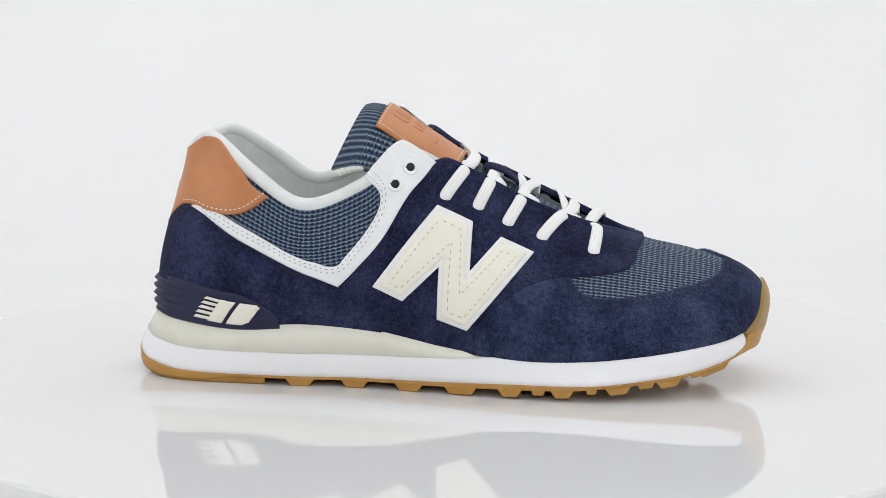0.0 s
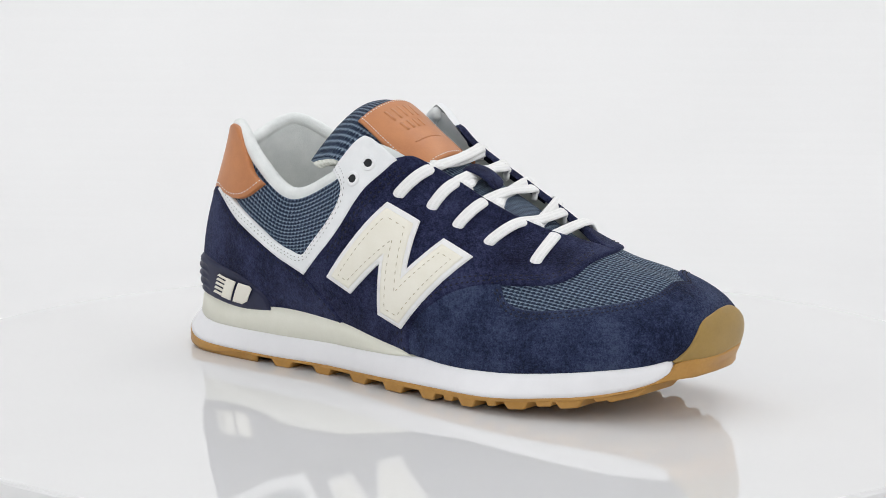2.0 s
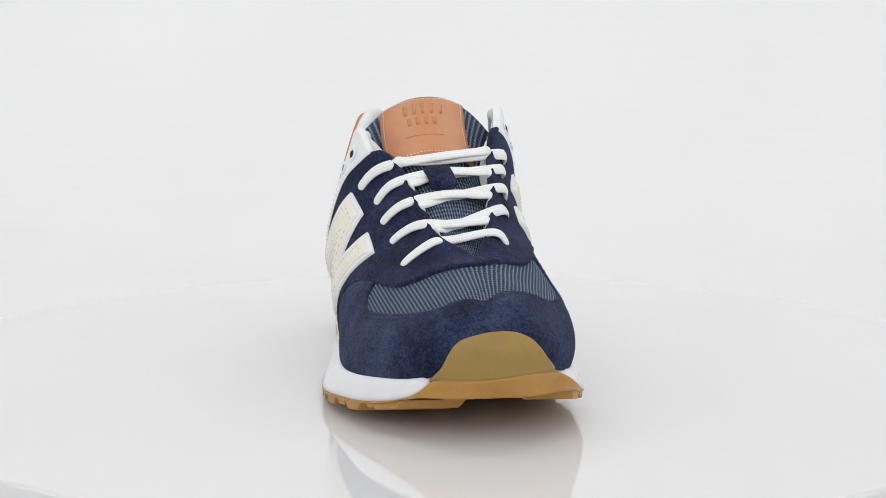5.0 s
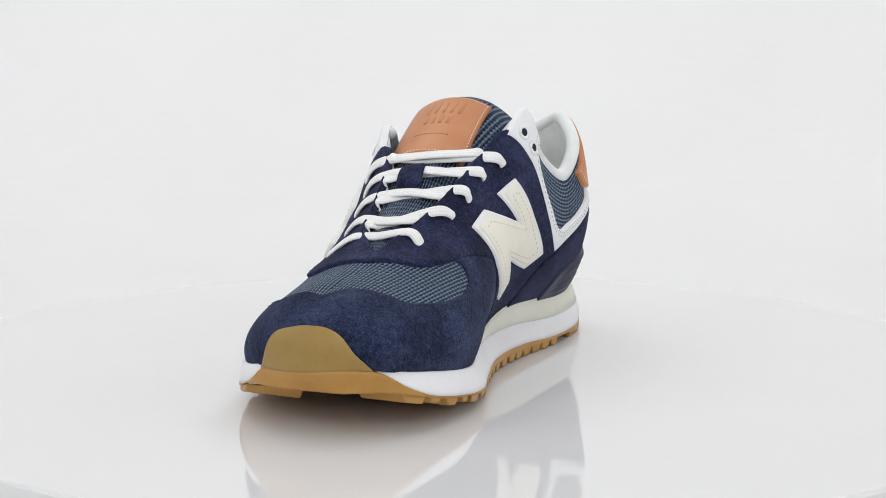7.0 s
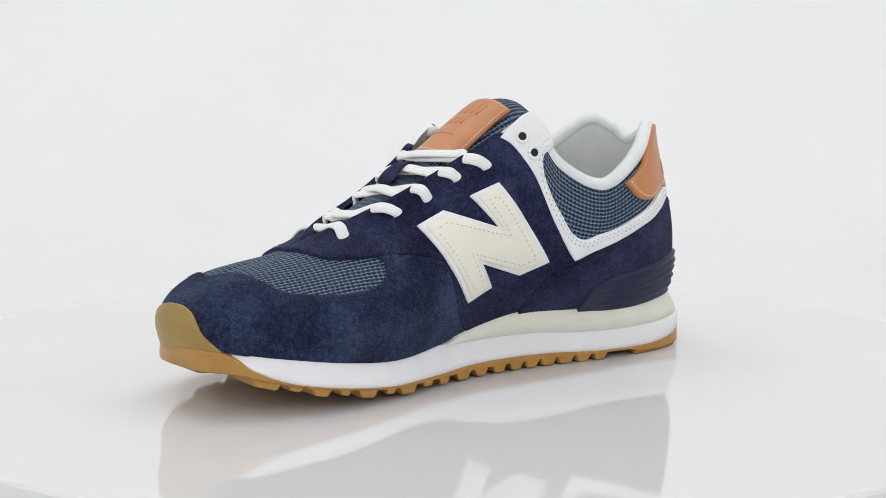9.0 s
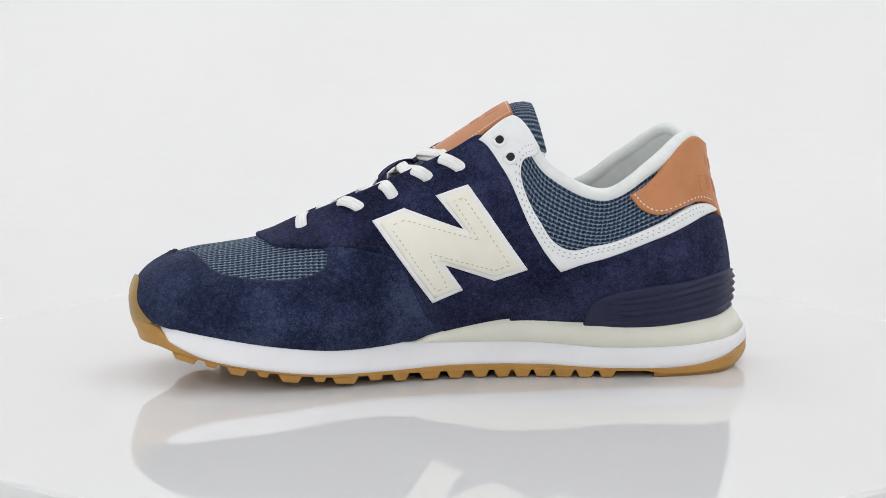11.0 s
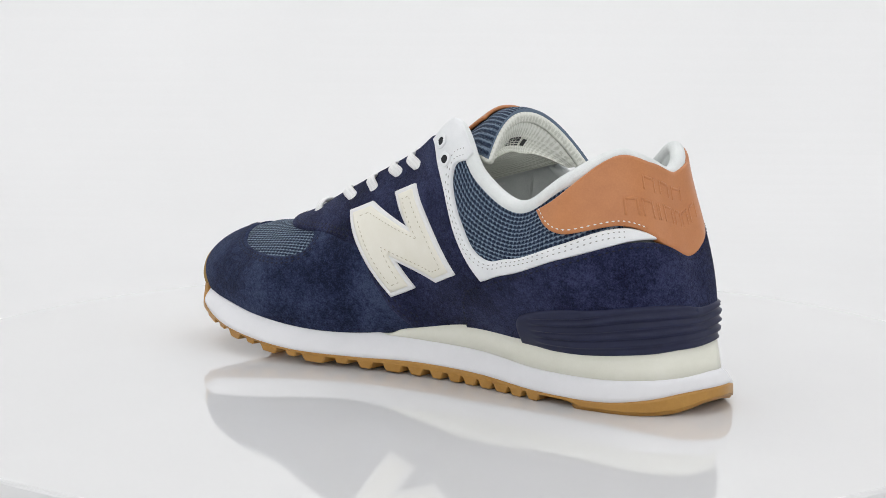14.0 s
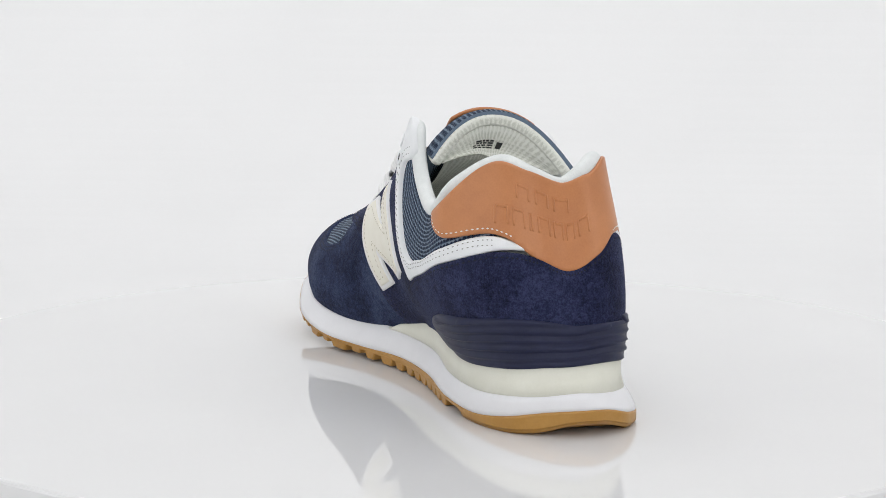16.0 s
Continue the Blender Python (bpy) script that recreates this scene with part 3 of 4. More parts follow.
MUD_OUT = [(-0.622, 0.455), (-0.630, 0.422), (-0.632, 0.395), (-0.640, 0.367), (-0.657, 0.353), (-0.681, 0.356), (-0.724, 0.382), (-0.765, 0.413), (-0.811, 0.461), (-0.852, 0.516), (-0.887, 0.587), (-0.925, 0.700), (-0.965, 0.810),
           (-1.008, 0.862), (-1.045, 0.840), (-1.085, 0.790), (-1.130, 0.700), (-1.171, 0.590), (-1.197, 0.515), (-1.223, 0.467), (-1.252, 0.435), (-1.277, 0.420), (-1.302, 0.413), (-1.322, 0.418), (-1.338, 0.438), (-1.345, 0.478), (-1.342, 0.550)]
toe_mesh = panel("toe_mesh", [outline([(-1.395, 0.569), (-1.367, 0.350), (-1.299, 0.350), (-1.176, 0.469), (-1.087, 0.688), (-1.012, 0.800), (-0.969, 0.730), (-0.894, 0.450), (-0.797, 0.319), (-0.696, 0.263), (-0.603, 0.263), (-0.580, 0.450)],
                                      [(-0.580, 0.450), (-0.640, 0.540), (-0.695, 0.640), (-0.73, 1.0)], [(-0.73, 1.0), (-1.27, 1.0)], [(-1.27, 1.0), (-1.297, 0.663), (-1.395, 0.569)])],
                 MESH, 0.0004, label="blue knit mesh toe box", edge=0.0002, from_above=True)

VAMP_OUT = outline([(-0.494, 0.0), (-0.494, 0.062), (-0.504, 0.150), (-0.528, 0.250), (-0.560, 0.344), (-0.600, 0.425), (-0.638, 0.470), (-0.674, 0.503), (-0.708, 0.543), (-0.7256, 0.590), (-0.738, 0.645), (-0.752, 0.740), (-0.774, 0.870), (-0.795, 1.0)],
                   [(-0.795, 1.0), (-0.56, 1.0)], [(-0.56, 1.0), (-0.515, 0.985), (-0.495, 0.919)], [(-0.495, 0.919), (-0.451, 0.731), (-0.410, 0.600), (-0.373, 0.463), (-0.333, 0.338)],
                   [(-0.333, 0.338), (-0.363, 0.125), (-0.383, 0.0)], [(-0.383, 0.0), (-0.494, 0.0)])
VAMP_IN = outline([(0.476, 0.0), (0.500, 0.088), (0.531, 0.250), (0.565, 0.406), (0.604, 0.500), (0.640, 0.565), (0.6636, 0.588), (0.697, 0.627), (0.719, 0.658), (0.735, 0.700), (0.752, 0.780), (0.774, 0.880), (0.795, 1.0)],
                  [(0.795, 1.0), (0.56, 1.0)], [(0.56, 1.0), (0.515, 0.985), (0.501, 0.956)], [(0.501, 0.956), (0.453, 0.725), (0.400, 0.606), (0.360, 0.456), (0.328, 0.356)],
                  [(0.328, 0.356), (0.359, 0.150), (0.379, 0.0)], [(0.379, 0.0), (0.476, 0.0)])
vamp = panel("vamp", [VAMP_OUT, VAMP_IN], SUEDE, 0.0023, label="dark navy suede vamp and eyestay")

mudguard = panel("mudguard", [outline([(-0.460, 0.0), (-0.460, 0.062), (-0.470, 0.150), (-0.494, 0.260), (-0.530, 0.370), (-0.585, 0.470), (-0.628, 0.490)], [(-0.628, 0.490)] + MUD_OUT[1:],
                                      [(-1.342, 0.550), (-1.330, 0.620)], [(-1.330, 0.620), (-1.420, 0.550), (-1.465, 0.416), (-1.500, 0.250), (-1.530, 0.088), (-1.550, 0.0)], [(-1.550, 0.0), (-0.460, 0.0)])],
                 SUEDE_TOE, 0.0016, label="faded navy suede mudguard round the toe")

STRAP_OUT = outline([(-0.452, 0.995), (-0.469, 0.963), (-0.496, 0.906)], [(-0.496, 0.906), (-0.474, 0.781), (-0.429, 0.625), (-0.388, 0.481), (-0.351, 0.300)],
                    [(-0.351, 0.300), (-0.320, 0.398), (-0.274, 0.495), (-0.211, 0.540), (-0.139, 0.560)], [(-0.139, 0.560), (-0.166, 0.600)],
                    [(-0.166, 0.600), (-0.208, 0.619), (-0.271, 0.600), (-0.323, 0.513), (-0.339, 0.469), (-0.353, 0.463), (-0.364, 0.525), (-0.390, 0.650), (-0.411, 0.738), (-0.414, 0.812), (-0.402, 0.894), (-0.386, 0.975)],
                    [(-0.386, 0.975), (-0.40, 0.995)], [(-0.40, 0.995), (-0.452, 0.995)])
STRAP_IN = outline([(0.458, 0.995), (0.480, 0.963), (0.504, 0.931)], [(0.504, 0.931), (0.464, 0.725), (0.400, 0.581), (0.344, 0.363)],
                   [(0.344, 0.363), (0.308, 0.468), (0.237, 0.518), (0.166, 0.510), (0.085, 0.540)], [(0.085, 0.540), (0.148, 0.581)],
                   [(0.148, 0.581), (0.201, 0.606), (0.251, 0.600), (0.309, 0.581), (0.336, 0.525), (0.360, 0.544), (0.390, 0.644), (0.425, 0.719), (0.435, 0.769), (0.434, 0.825), (0.414, 0.925), (0.406, 0.995)],
                   [(0.406, 0.995), (0.458, 0.995)])
strap_out = panel("saddle_strap", [STRAP_OUT], WHITE_LEATHER, 0.0028, label="white leather saddle strap")
strap_in = panel("saddle_strap", [STRAP_IN], WHITE_LEATHER, 0.0028, label="white leather saddle strap")

FOX_TOP = [(-0.351, 0.294), (-0.320, 0.400), (-0.274, 0.490), (-0.211, 0.538), (-0.149, 0.569), (-0.120, 0.565), (-0.085, 0.528), (-0.040, 0.488), (-0.005, 0.480), (0.030, 0.484), (0.083, 0.512), (0.159, 0.508), (0.237, 0.515), (0.308, 0.466), (0.344, 0.350)]
foxing = panel("heel_foxing", [outline([(-0.398, 0.0), (-0.390, 0.062), (-0.374, 0.163), (-0.351, 0.294)], FOX_TOP, [(0.344, 0.350), (0.367, 0.281), (0.384, 0.144), (0.394, 0.0)], [(0.394, 0.0), (-0.398, 0.0)])],
               SUEDE, 0.0031, label="navy suede heel foxing")

TAB_LOW = [(-0.261, 0.888), (-0.237, 0.738), (-0.211, 0.644), (-0.182, 0.588), (-0.156, 0.578), (-0.122, 0.565), (-0.085, 0.520), (-0.040, 0.480), (-0.005, 0.472), (0.030, 0.476), (0.083, 0.512), (0.119, 0.562),
           (0.153, 0.594), (0.194, 0.625), (0.229, 0.663), (0.250, 0.738), (0.269, 0.875)]
TAB_TOP = [(0.269, 0.875), (0.242, 0.875), (0.211, 0.916), (0.173, 0.950), (0.109, 0.960), (-0.014, 0.962), (-0.101, 0.928), (-0.150, 0.958), (-0.180, 0.975), (-0.215, 0.925), (-0.240, 0.880), (-0.261, 0.888)]
heel_tab = panel("heel_tab", [outline(TAB_LOW, TAB_TOP)], TAN, 0.0031, label="tan leather heel tab with pressed lettering bars", edge=0.0008)


def ridges(tau, h):
    wave = np.sin(h * 2 * math.pi / 0.038)
    return 0.0010 * np.sign(wave) * np.abs(wave) ** 0.7 * np.clip((0.225 - np.abs(tau - 0.06)) / 0.02, 0, 1)


counter = panel("heel_counter", [outline([(-0.280, 0.0), (-0.277, 0.088), (-0.263, 0.150), (-0.235, 0.200), (-0.183, 0.194), (-0.125, 0.188), (-0.126, 0.169), (-0.046, 0.181), (0.068, 0.206), (0.180, 0.213), (0.242, 0.238), (0.280, 0.219), (0.301, 0.156), (0.309, 0.0)],
                                         [(0.309, 0.0), (-0.280, 0.0)])], TPU, 0.0044, label="navy moulded ribbed heel counter", grid=0.0009, relief=ridges)

cap = panel("toe_bumper", [outline([(-0.893, 0.0), (-0.906, 0.035), (-0.921, 0.095), (-0.934, 0.190), (-0.946, 0.280), (-0.961, 0.346), (-0.987, 0.412), (-1.008, 0.437), (-1.033, 0.408), (-1.050, 0.360), (-1.065, 0.287), (-1.075, 0.205), (-1.085, 0.122), (-1.103, 0.045), (-1.116, 0.0)],
                                   [(-1.116, 0.0), (-0.893, 0.0)])],
            GUM_CAP, 0.0033, label="gum rubber bumper wrapping the toe, its light put into an olive tone", edge=0.0003, grid=0.0012, relief=lambda tau, h: toe_flare(tau + 1.0045, h), to_edge=True)

# the zigzag badges: white edge with a cream face
N_OUT = [(-0.487, 0.669), (-0.524, 0.627), (-0.503, 0.373), (-0.553, 0.583), (-0.590, 0.551), (-0.487, 0.102), (-0.456, 0.129), (-0.470, 0.369), (-0.421, 0.203), (-0.390, 0.293)]
N_IN = [(0.613, 0.681), (0.581, 0.699), (0.492, 0.465), (0.546, 0.704), (0.506, 0.690), (0.384, 0.336), (0.422, 0.233), (0.501, 0.324), (0.467, 0.187), (0.502, 0.165)]


def side_view(pts):
    """Places of pattern points seen square from the side, in metres along and up."""
    r = np.array(pts, float)
    return last(r[:, 0], r[:, 1])[:, [0, 2]]


def to_pattern(xz, guess):
    """Pattern points that lie at the given places of the side view."""
    g = np.array(guess, float)
    for _ in range(12):
        f = last(g[:, 0], g[:, 1])[:, [0, 2]] - xz
        e = 1e-4
        a = (last(g[:, 0] + e, g[:, 1])[:, [0, 2]] - xz - f) / e
        c = (last(g[:, 0], g[:, 1] + e)[:, [0, 2]] - xz - f) / e
        det = a[:, 0] * c[:, 1] - a[:, 1] * c[:, 0]
        g[:, 0] -= np.clip((f[:, 0] * c[:, 1] - f[:, 1] * c[:, 0]) / det, -0.05, 0.05)
        g[:, 1] -= np.clip((a[:, 0] * f[:, 1] - a[:, 1] * f[:, 0]) / det, -0.1, 0.1)
    return g


def corner_inset(p, d):
    area = 0.5 * np.sum(p[:, 0] * np.roll(p[:, 1], -1) - np.roll(p[:, 0], -1) * p[:, 1])
    sgn = 1 if area > 0 else -1
    out = []
    for i in range(len(p)):
        a, b, c = p[i - 1], p[i], p[(i + 1) % len(p)]
        u, v = (b - a) / np.linalg.norm(b - a), (c - b) / np.linalg.norm(c - b)
        n1, n2 = np.array([-u[1], u[0]]) * sgn, np.array([-v[1], v[0]]) * sgn
        out.append(b + (n1 + n2) * d / max(0.35, 1 + n1 @ n2))
    return np.array(out)


def straight_polygon(pts, d=0.0):
    """An outline whose edges are straight in the side view, inset by d metres; in pattern metres."""
    p = side_view(pts)
    q = corner_inset(p, d) if d else p
    r = np.array(pts, float)
    edge, guess = [], []
    for i in range(len(q)):
        k = (i + 1) % len(q)
        n = max(2, int(np.linalg.norm(q[k] - q[i]) / 0.0015))
        f = np.arange(n)[:, None] / n
        edge.append(q[i] * (1 - f) + q[k] * f)
        guess.append(r[i] * (1 - f) + r[k] * f)
    return to_pattern(np.vstack(edge), np.vstack(guess)) * [WIDE, TALL]


def polygon(pts):
    return outline(*[[pts[i], pts[(i + 1) % len(pts)]] for i in range(len(pts))])


for pts in (N_OUT, N_IN):
    badge = panel("side_badge", [straight_polygon(pts)], BADGE, 0.0037, label="thick white rubber zigzag badge", edge=0.0003)
    panel("badge_face", [straight_polygon(pts, 0.0022)], CREAM, 0.0043, parent=badge, label="cream leather face of the badge", edge=0.0004, under=-0.0033)
    line = straight_polygon(pts, 0.0052)
    stitches([np.vstack([line, line[:1]])], THREAD_CREAM, 0.0042, badge, length=0.0022, gap=0.0011, wide=0.00028)

# ---- collar ----
def tube(path, r1, r2, mat, name, parent, label="", normals=None, ring=10):
    """A padded or flat cord along a path; r1 across, r2 in thickness."""
    path = np.asarray(path, float)
    bm = bmesh.new()
    uv = bm.loops.layers.uv.new("UVMap")
    tang = np.gradient(path, axis=0)
    tang /= np.linalg.norm(tang, axis=1, keepdims=True) + 1e-12
    run = np.concatenate([[0], np.cumsum(np.linalg.norm(np.diff(path, axis=0), axis=1))])
    nor = np.tile([0, 0, 1.0], (len(path), 1)) if normals is None else np.asarray(normals, float)
    side = np.cross(tang, nor)
    side /= np.linalg.norm(side, axis=1, keepdims=True) + 1e-12
    nor = np.cross(side, tang)
    rings = []
    for i in range(len(path)):
        k = 1.0 if 0 < i < len(path) - 1 else 0.55
        rings.append([bm.verts.new(tuple(path[i] + (side[i] * r1 * math.cos(a) + nor[i] * r2 * math.sin(a)) * k)) for a in np.arange(ring) * 2 * math.pi / ring])
    for i in range(len(path) - 1):
        for k in range(ring):
            f = bm.faces.new((rings[i][k], rings[i][(k + 1) % ring], rings[i + 1][(k + 1) % ring], rings[i + 1][k]))
            for loop, (a, b) in zip(f.loops, ((i, k), (i, k + 1), (i + 1, k + 1), (i + 1, k))):
                loop[uv].uv = (run[a], b / ring * 2 * (r1 + r2))
    bm.faces.new(rings[0][::-1])
    bm.faces.new(rings[-1])
    bmesh.ops.recalc_face_normals(bm, faces=bm.faces[:])
    return mesh_object(name, bm, mat, parent, label)


def build_collar():
    tau = np.linspace(-0.466, 0.466, 150)
    one = np.ones(150)
    p = last(tau, one * 0.950) - last_normal(tau, one * 0.950) * 0.0018 - AXIS
    tube(p, 0.0036, 0.0036, RIM, "collar_rim", sneaker, "white padded textile collar edge", normals=last(tau, one) - last(tau, one * 0.9), ring=14)


build_collar()

# ---- tongue ----
TONGUE_MID = [(236, 3, 69), (215, 0.5, 79), (190, -1.5, 91.5), (165, -7, 105), (143, -9.5, 119), (125, -9.5, 130.5), (117, -9, 133), (112, -9, 132.5)]
TONGUE_WIDE = [10, 15, 20, 23, 29, 34, 35.5, 35]
TONGUE_SAG = [3, 4, 6, 10, 15, 20, 23, 24]
TONGUE_LEAN = [0, 0, 0.02, 0.06, 0.09, 0.10, 0.10, 0.10]


def tongue_point(u, v, lift=0.0):
    def raw(u, v):
        c = spline(TONGUE_MID, u)
        w, g = spline(TONGUE_WIDE, u)[..., 0], spline(TONGUE_SAG, u)[..., 0]
        a = np.abs(v)
        return np.stack([c[..., 0] - np.where(v < 0, 0.42, 0.2) * g * a ** 2.2, c[..., 1] + v * w, c[..., 2] - g * a ** 2.2 + spline(TONGUE_LEAN, u)[..., 0] * v * w], -1)
    e = 4e-3
    p = raw(u, v)
    n = np.cross(raw(u + e, v) - raw(u - e, v), raw(u, v + e) - raw(u, v - e))
    n = n / (np.linalg.norm(n, axis=-1, keepdims=True) + 1e-12)
    n = np.where(n[..., 2:] * 1.0 + n[..., :1] * 0.4 < 0, -n, n)
    return (p + n * np.asarray(lift)[..., None] * 1000) * 0.001 - AXIS, n


def tongue_sheet(name, u0, u1, v0, v1, lift, mat, label, parent, nu=70, nv=44, thick=0.0, even=False):
    U, V = np.meshgrid(np.linspace(u0, u1, nu), np.linspace(v0, v1, nv), indexing="ij")
    if even:
        V = V / spline(TONGUE_WIDE, U)[..., 0]
    bm = bmesh.new()
    uv = bm.loops.layers.uv.new("UVMap")
    layers = []
    for k in ((lift, lift - thick) if thick else (lift,)):
        P, _ = tongue_point(U, V, k(U, V) if callable(k) else np.full(U.shape, k))
        layers.append([[bm.verts.new(tuple(P[i, j])) for j in range(nv)] for i in range(nu)])
    for vs in layers:
        for i in range(nu - 1):
            for j in range(nv - 1):
                q = ((i, j), (i + 1, j), (i + 1, j + 1), (i, j + 1))
                f = bm.faces.new([vs[a][b] for a, b in q])
                for loop, (a, b) in zip(f.loops, q):
                    loop[uv].uv = (U[a, b] * 0.155, V[a, b] * 0.034)
    if thick:
        a, b = layers
        edge = [(i, 0) for i in range(nu)] + [(nu - 1, j) for j in range(1, nv)] + [(i, nv - 1) for i in range(nu - 2, -1, -1)] + [(0, j) for j in range(nv - 2, 0, -1)]
        for (i, j), (k, m) in zip(edge, edge[1:] + edge[:1]):
            bm.faces.new((a[i][j], a[k][m], b[k][m], b[i][j]))
    bmesh.ops.recalc_face_normals(bm, faces=bm.faces[:])
    return mesh_object(name, bm, mat, parent, label)


def padding(u, v):
    """Lift of the padded lining under the tongue."""
    swell = np.clip((u - 0.30) / 0.35, 0, 1) * np.sqrt(np.clip((0.998 - u) / 0.10, 0, 1)) * (1 - 0.8 * np.abs(v) ** 2.5)
    return -0.0058 - 0.0170 * swell


def build_tongue():
    t = tongue_sheet("tongue", 0, 1, -1, 1, 0.0, MESH, "blue knit mesh padded tongue", sneaker, thick=0.0055)
    tongue_sheet("tongue_lining", 0.12, 0.998, -0.97, 0.97, padding, LINING, "off-white textile tongue lining", t)
    u = np.concatenate([np.linspace(0.70, 0.985, 40), np.full(40, 0.998), np.linspace(0.985, 0.70, 40)])
    v = np.concatenate([np.full(40, -1.0), np.linspace(-0.98, 0.98, 40), np.full(40, 1.0)])
    p, n = tongue_point(u, v, np.full(120, -0.0042))
    tube(p, 0.0014, 0.0027, LINING, "tongue_binding", t, "off-white bound edge of the tongue", normals=n)
    tag = tongue_sheet("tongue_label", 0.455, 0.738, -19.8, 19.8, 0.0022, TAN, "tan leather tongue label with pressed bars", t, nu=30, nv=30, thick=0.0016, even=True)
    # pressed bars on the label
    for k in range(5):
        v = -0.28 + 0.13 * k
        tongue_sheet("pressed_bar", 0.635, 0.69, v, v + 0.05, 0.00232, TAN, "", tag, nu=4, nv=3, thick=0.0003)
        if k < 4:
            tongue_sheet("pressed_bar", 0.585, 0.62, v + 0.03, v + 0.09, 0.00232, TAN, "", tag, nu=4, nv=3, thick=0.0003)
    tongue_sheet("pressed_bar", 0.535, 0.540, -0.34, 0.30, 0.00235, TAN, "", tag, nu=3, nv=20, thick=0.0003)
    # dashes round the label
    bm = bmesh.new()
    us, vs = np.linspace(0.466, 0.726, 24), np.linspace(-18.2, 18.2, 24)
    rows = [(us, np.full(24, -18.2)), (us, np.full(24, 18.2)), (np.full(24, 0.466), vs), (np.full(24, 0.726), vs)]
    rows = [(a, b / spline(TONGUE_WIDE, a)[:, 0]) for a, b in rows]
    for a, b in rows:
        p, n = tongue_point(a, b, np.full(24, 0.0024))
        d = np.gradient(p, axis=0) * 0.32
        for i in range(24):
            s = np.cross(d[i], n[i])
            s = s / (np.linalg.norm(s) + 1e-12) * 0.00035
            q = [bm.verts.new(tuple(p[i] + o)) for o in (-d[i], s, d[i], -s)]
            top = bm.verts.new(tuple(p[i] + n[i] * 0.0003))
            for k in range(4):
                bm.faces.new((q[k], q[(k + 1) % 4], top))
    mesh_object("stitching", bm, THREAD_WHITE, tag)
    return t


tongue = build_tongue()

# ---- eyelets and laces ----
LACE_OUT = [(-0.501, 0.756), (-0.539, 0.760), (-0.572, 0.722), (-0.614, 0.709), (-0.682, 0.692)]
LACE_IN = [(0.524, 0.846), (0.562, 0.880), (0.597, 0.849), (0.634, 0.850), (0.703, 0.840)]


def ring_mesh(at, nor, r, w, mat, name, parent, label=""):
    nor = nor / np.linalg.norm(nor)
    a = np.cross(nor, [0, 0, 1.0])
    a /= np.linalg.norm(a)
    b = np.cross(nor, a)
    k = np.linspace(0, 2 * math.pi, 25)
    path = np.array([at + r * (a * math.cos(t) + b * math.sin(t)) for t in k])
    return tube(path, w, w * 0.6, mat, name, parent, label, normals=np.tile(nor, (25, 1)), ring=8)


def disc_mesh(at, nor, r, mat, name, parent, label=""):
    nor = nor / np.linalg.norm(nor)
    a = np.cross(nor, [0, 0, 1.0])
    a /= np.linalg.norm(a)
    b = np.cross(nor, a)
    bm = bmesh.new()
    vs = [bm.verts.new(tuple(at + r * (a * math.cos(t) + b * math.sin(t)))) for t in np.linspace(0, 2 * math.pi, 20, endpoint=False)]
    low = [bm.verts.new(v.co - Vector(nor) * 0.0006) for v in vs]
    bm.faces.new(vs)
    bm.faces.new(low[::-1])
    for k in range(20):
        bm.faces.new((vs[k], low[k], low[(k + 1) % 20], vs[(k + 1) % 20]))
    bmesh.ops.recalc_face_normals(bm, faces=bm.faces[:])
    return mesh_object(name, bm, mat, parent, label, smooth=False)


def build_eyelets():
    for strap, rows in ((strap_out, ((-0.463, 0.850), (-0.440, 0.794))), (strap_in, ((0.475, 0.869), (0.456, 0.788)))):
        for t, h in rows:
            n = last_normal(np.array([t]), np.array([h]))[0]
            p = last(np.array([t]), np.array([h]))[0] - AXIS
            e = ring_mesh(p + n * 0.0030, n, 0.0029, 0.0010, WHITE_LEATHER, "eyelet", strap, "white punched eyelet")
            # no hole is cut: a dark disc paints its shade
            disc_mesh(p + n * 0.0032, n, 0.0024, DARK, "eyelet_shade", e, "flat dark disc painted as the shade inside the eyelet")


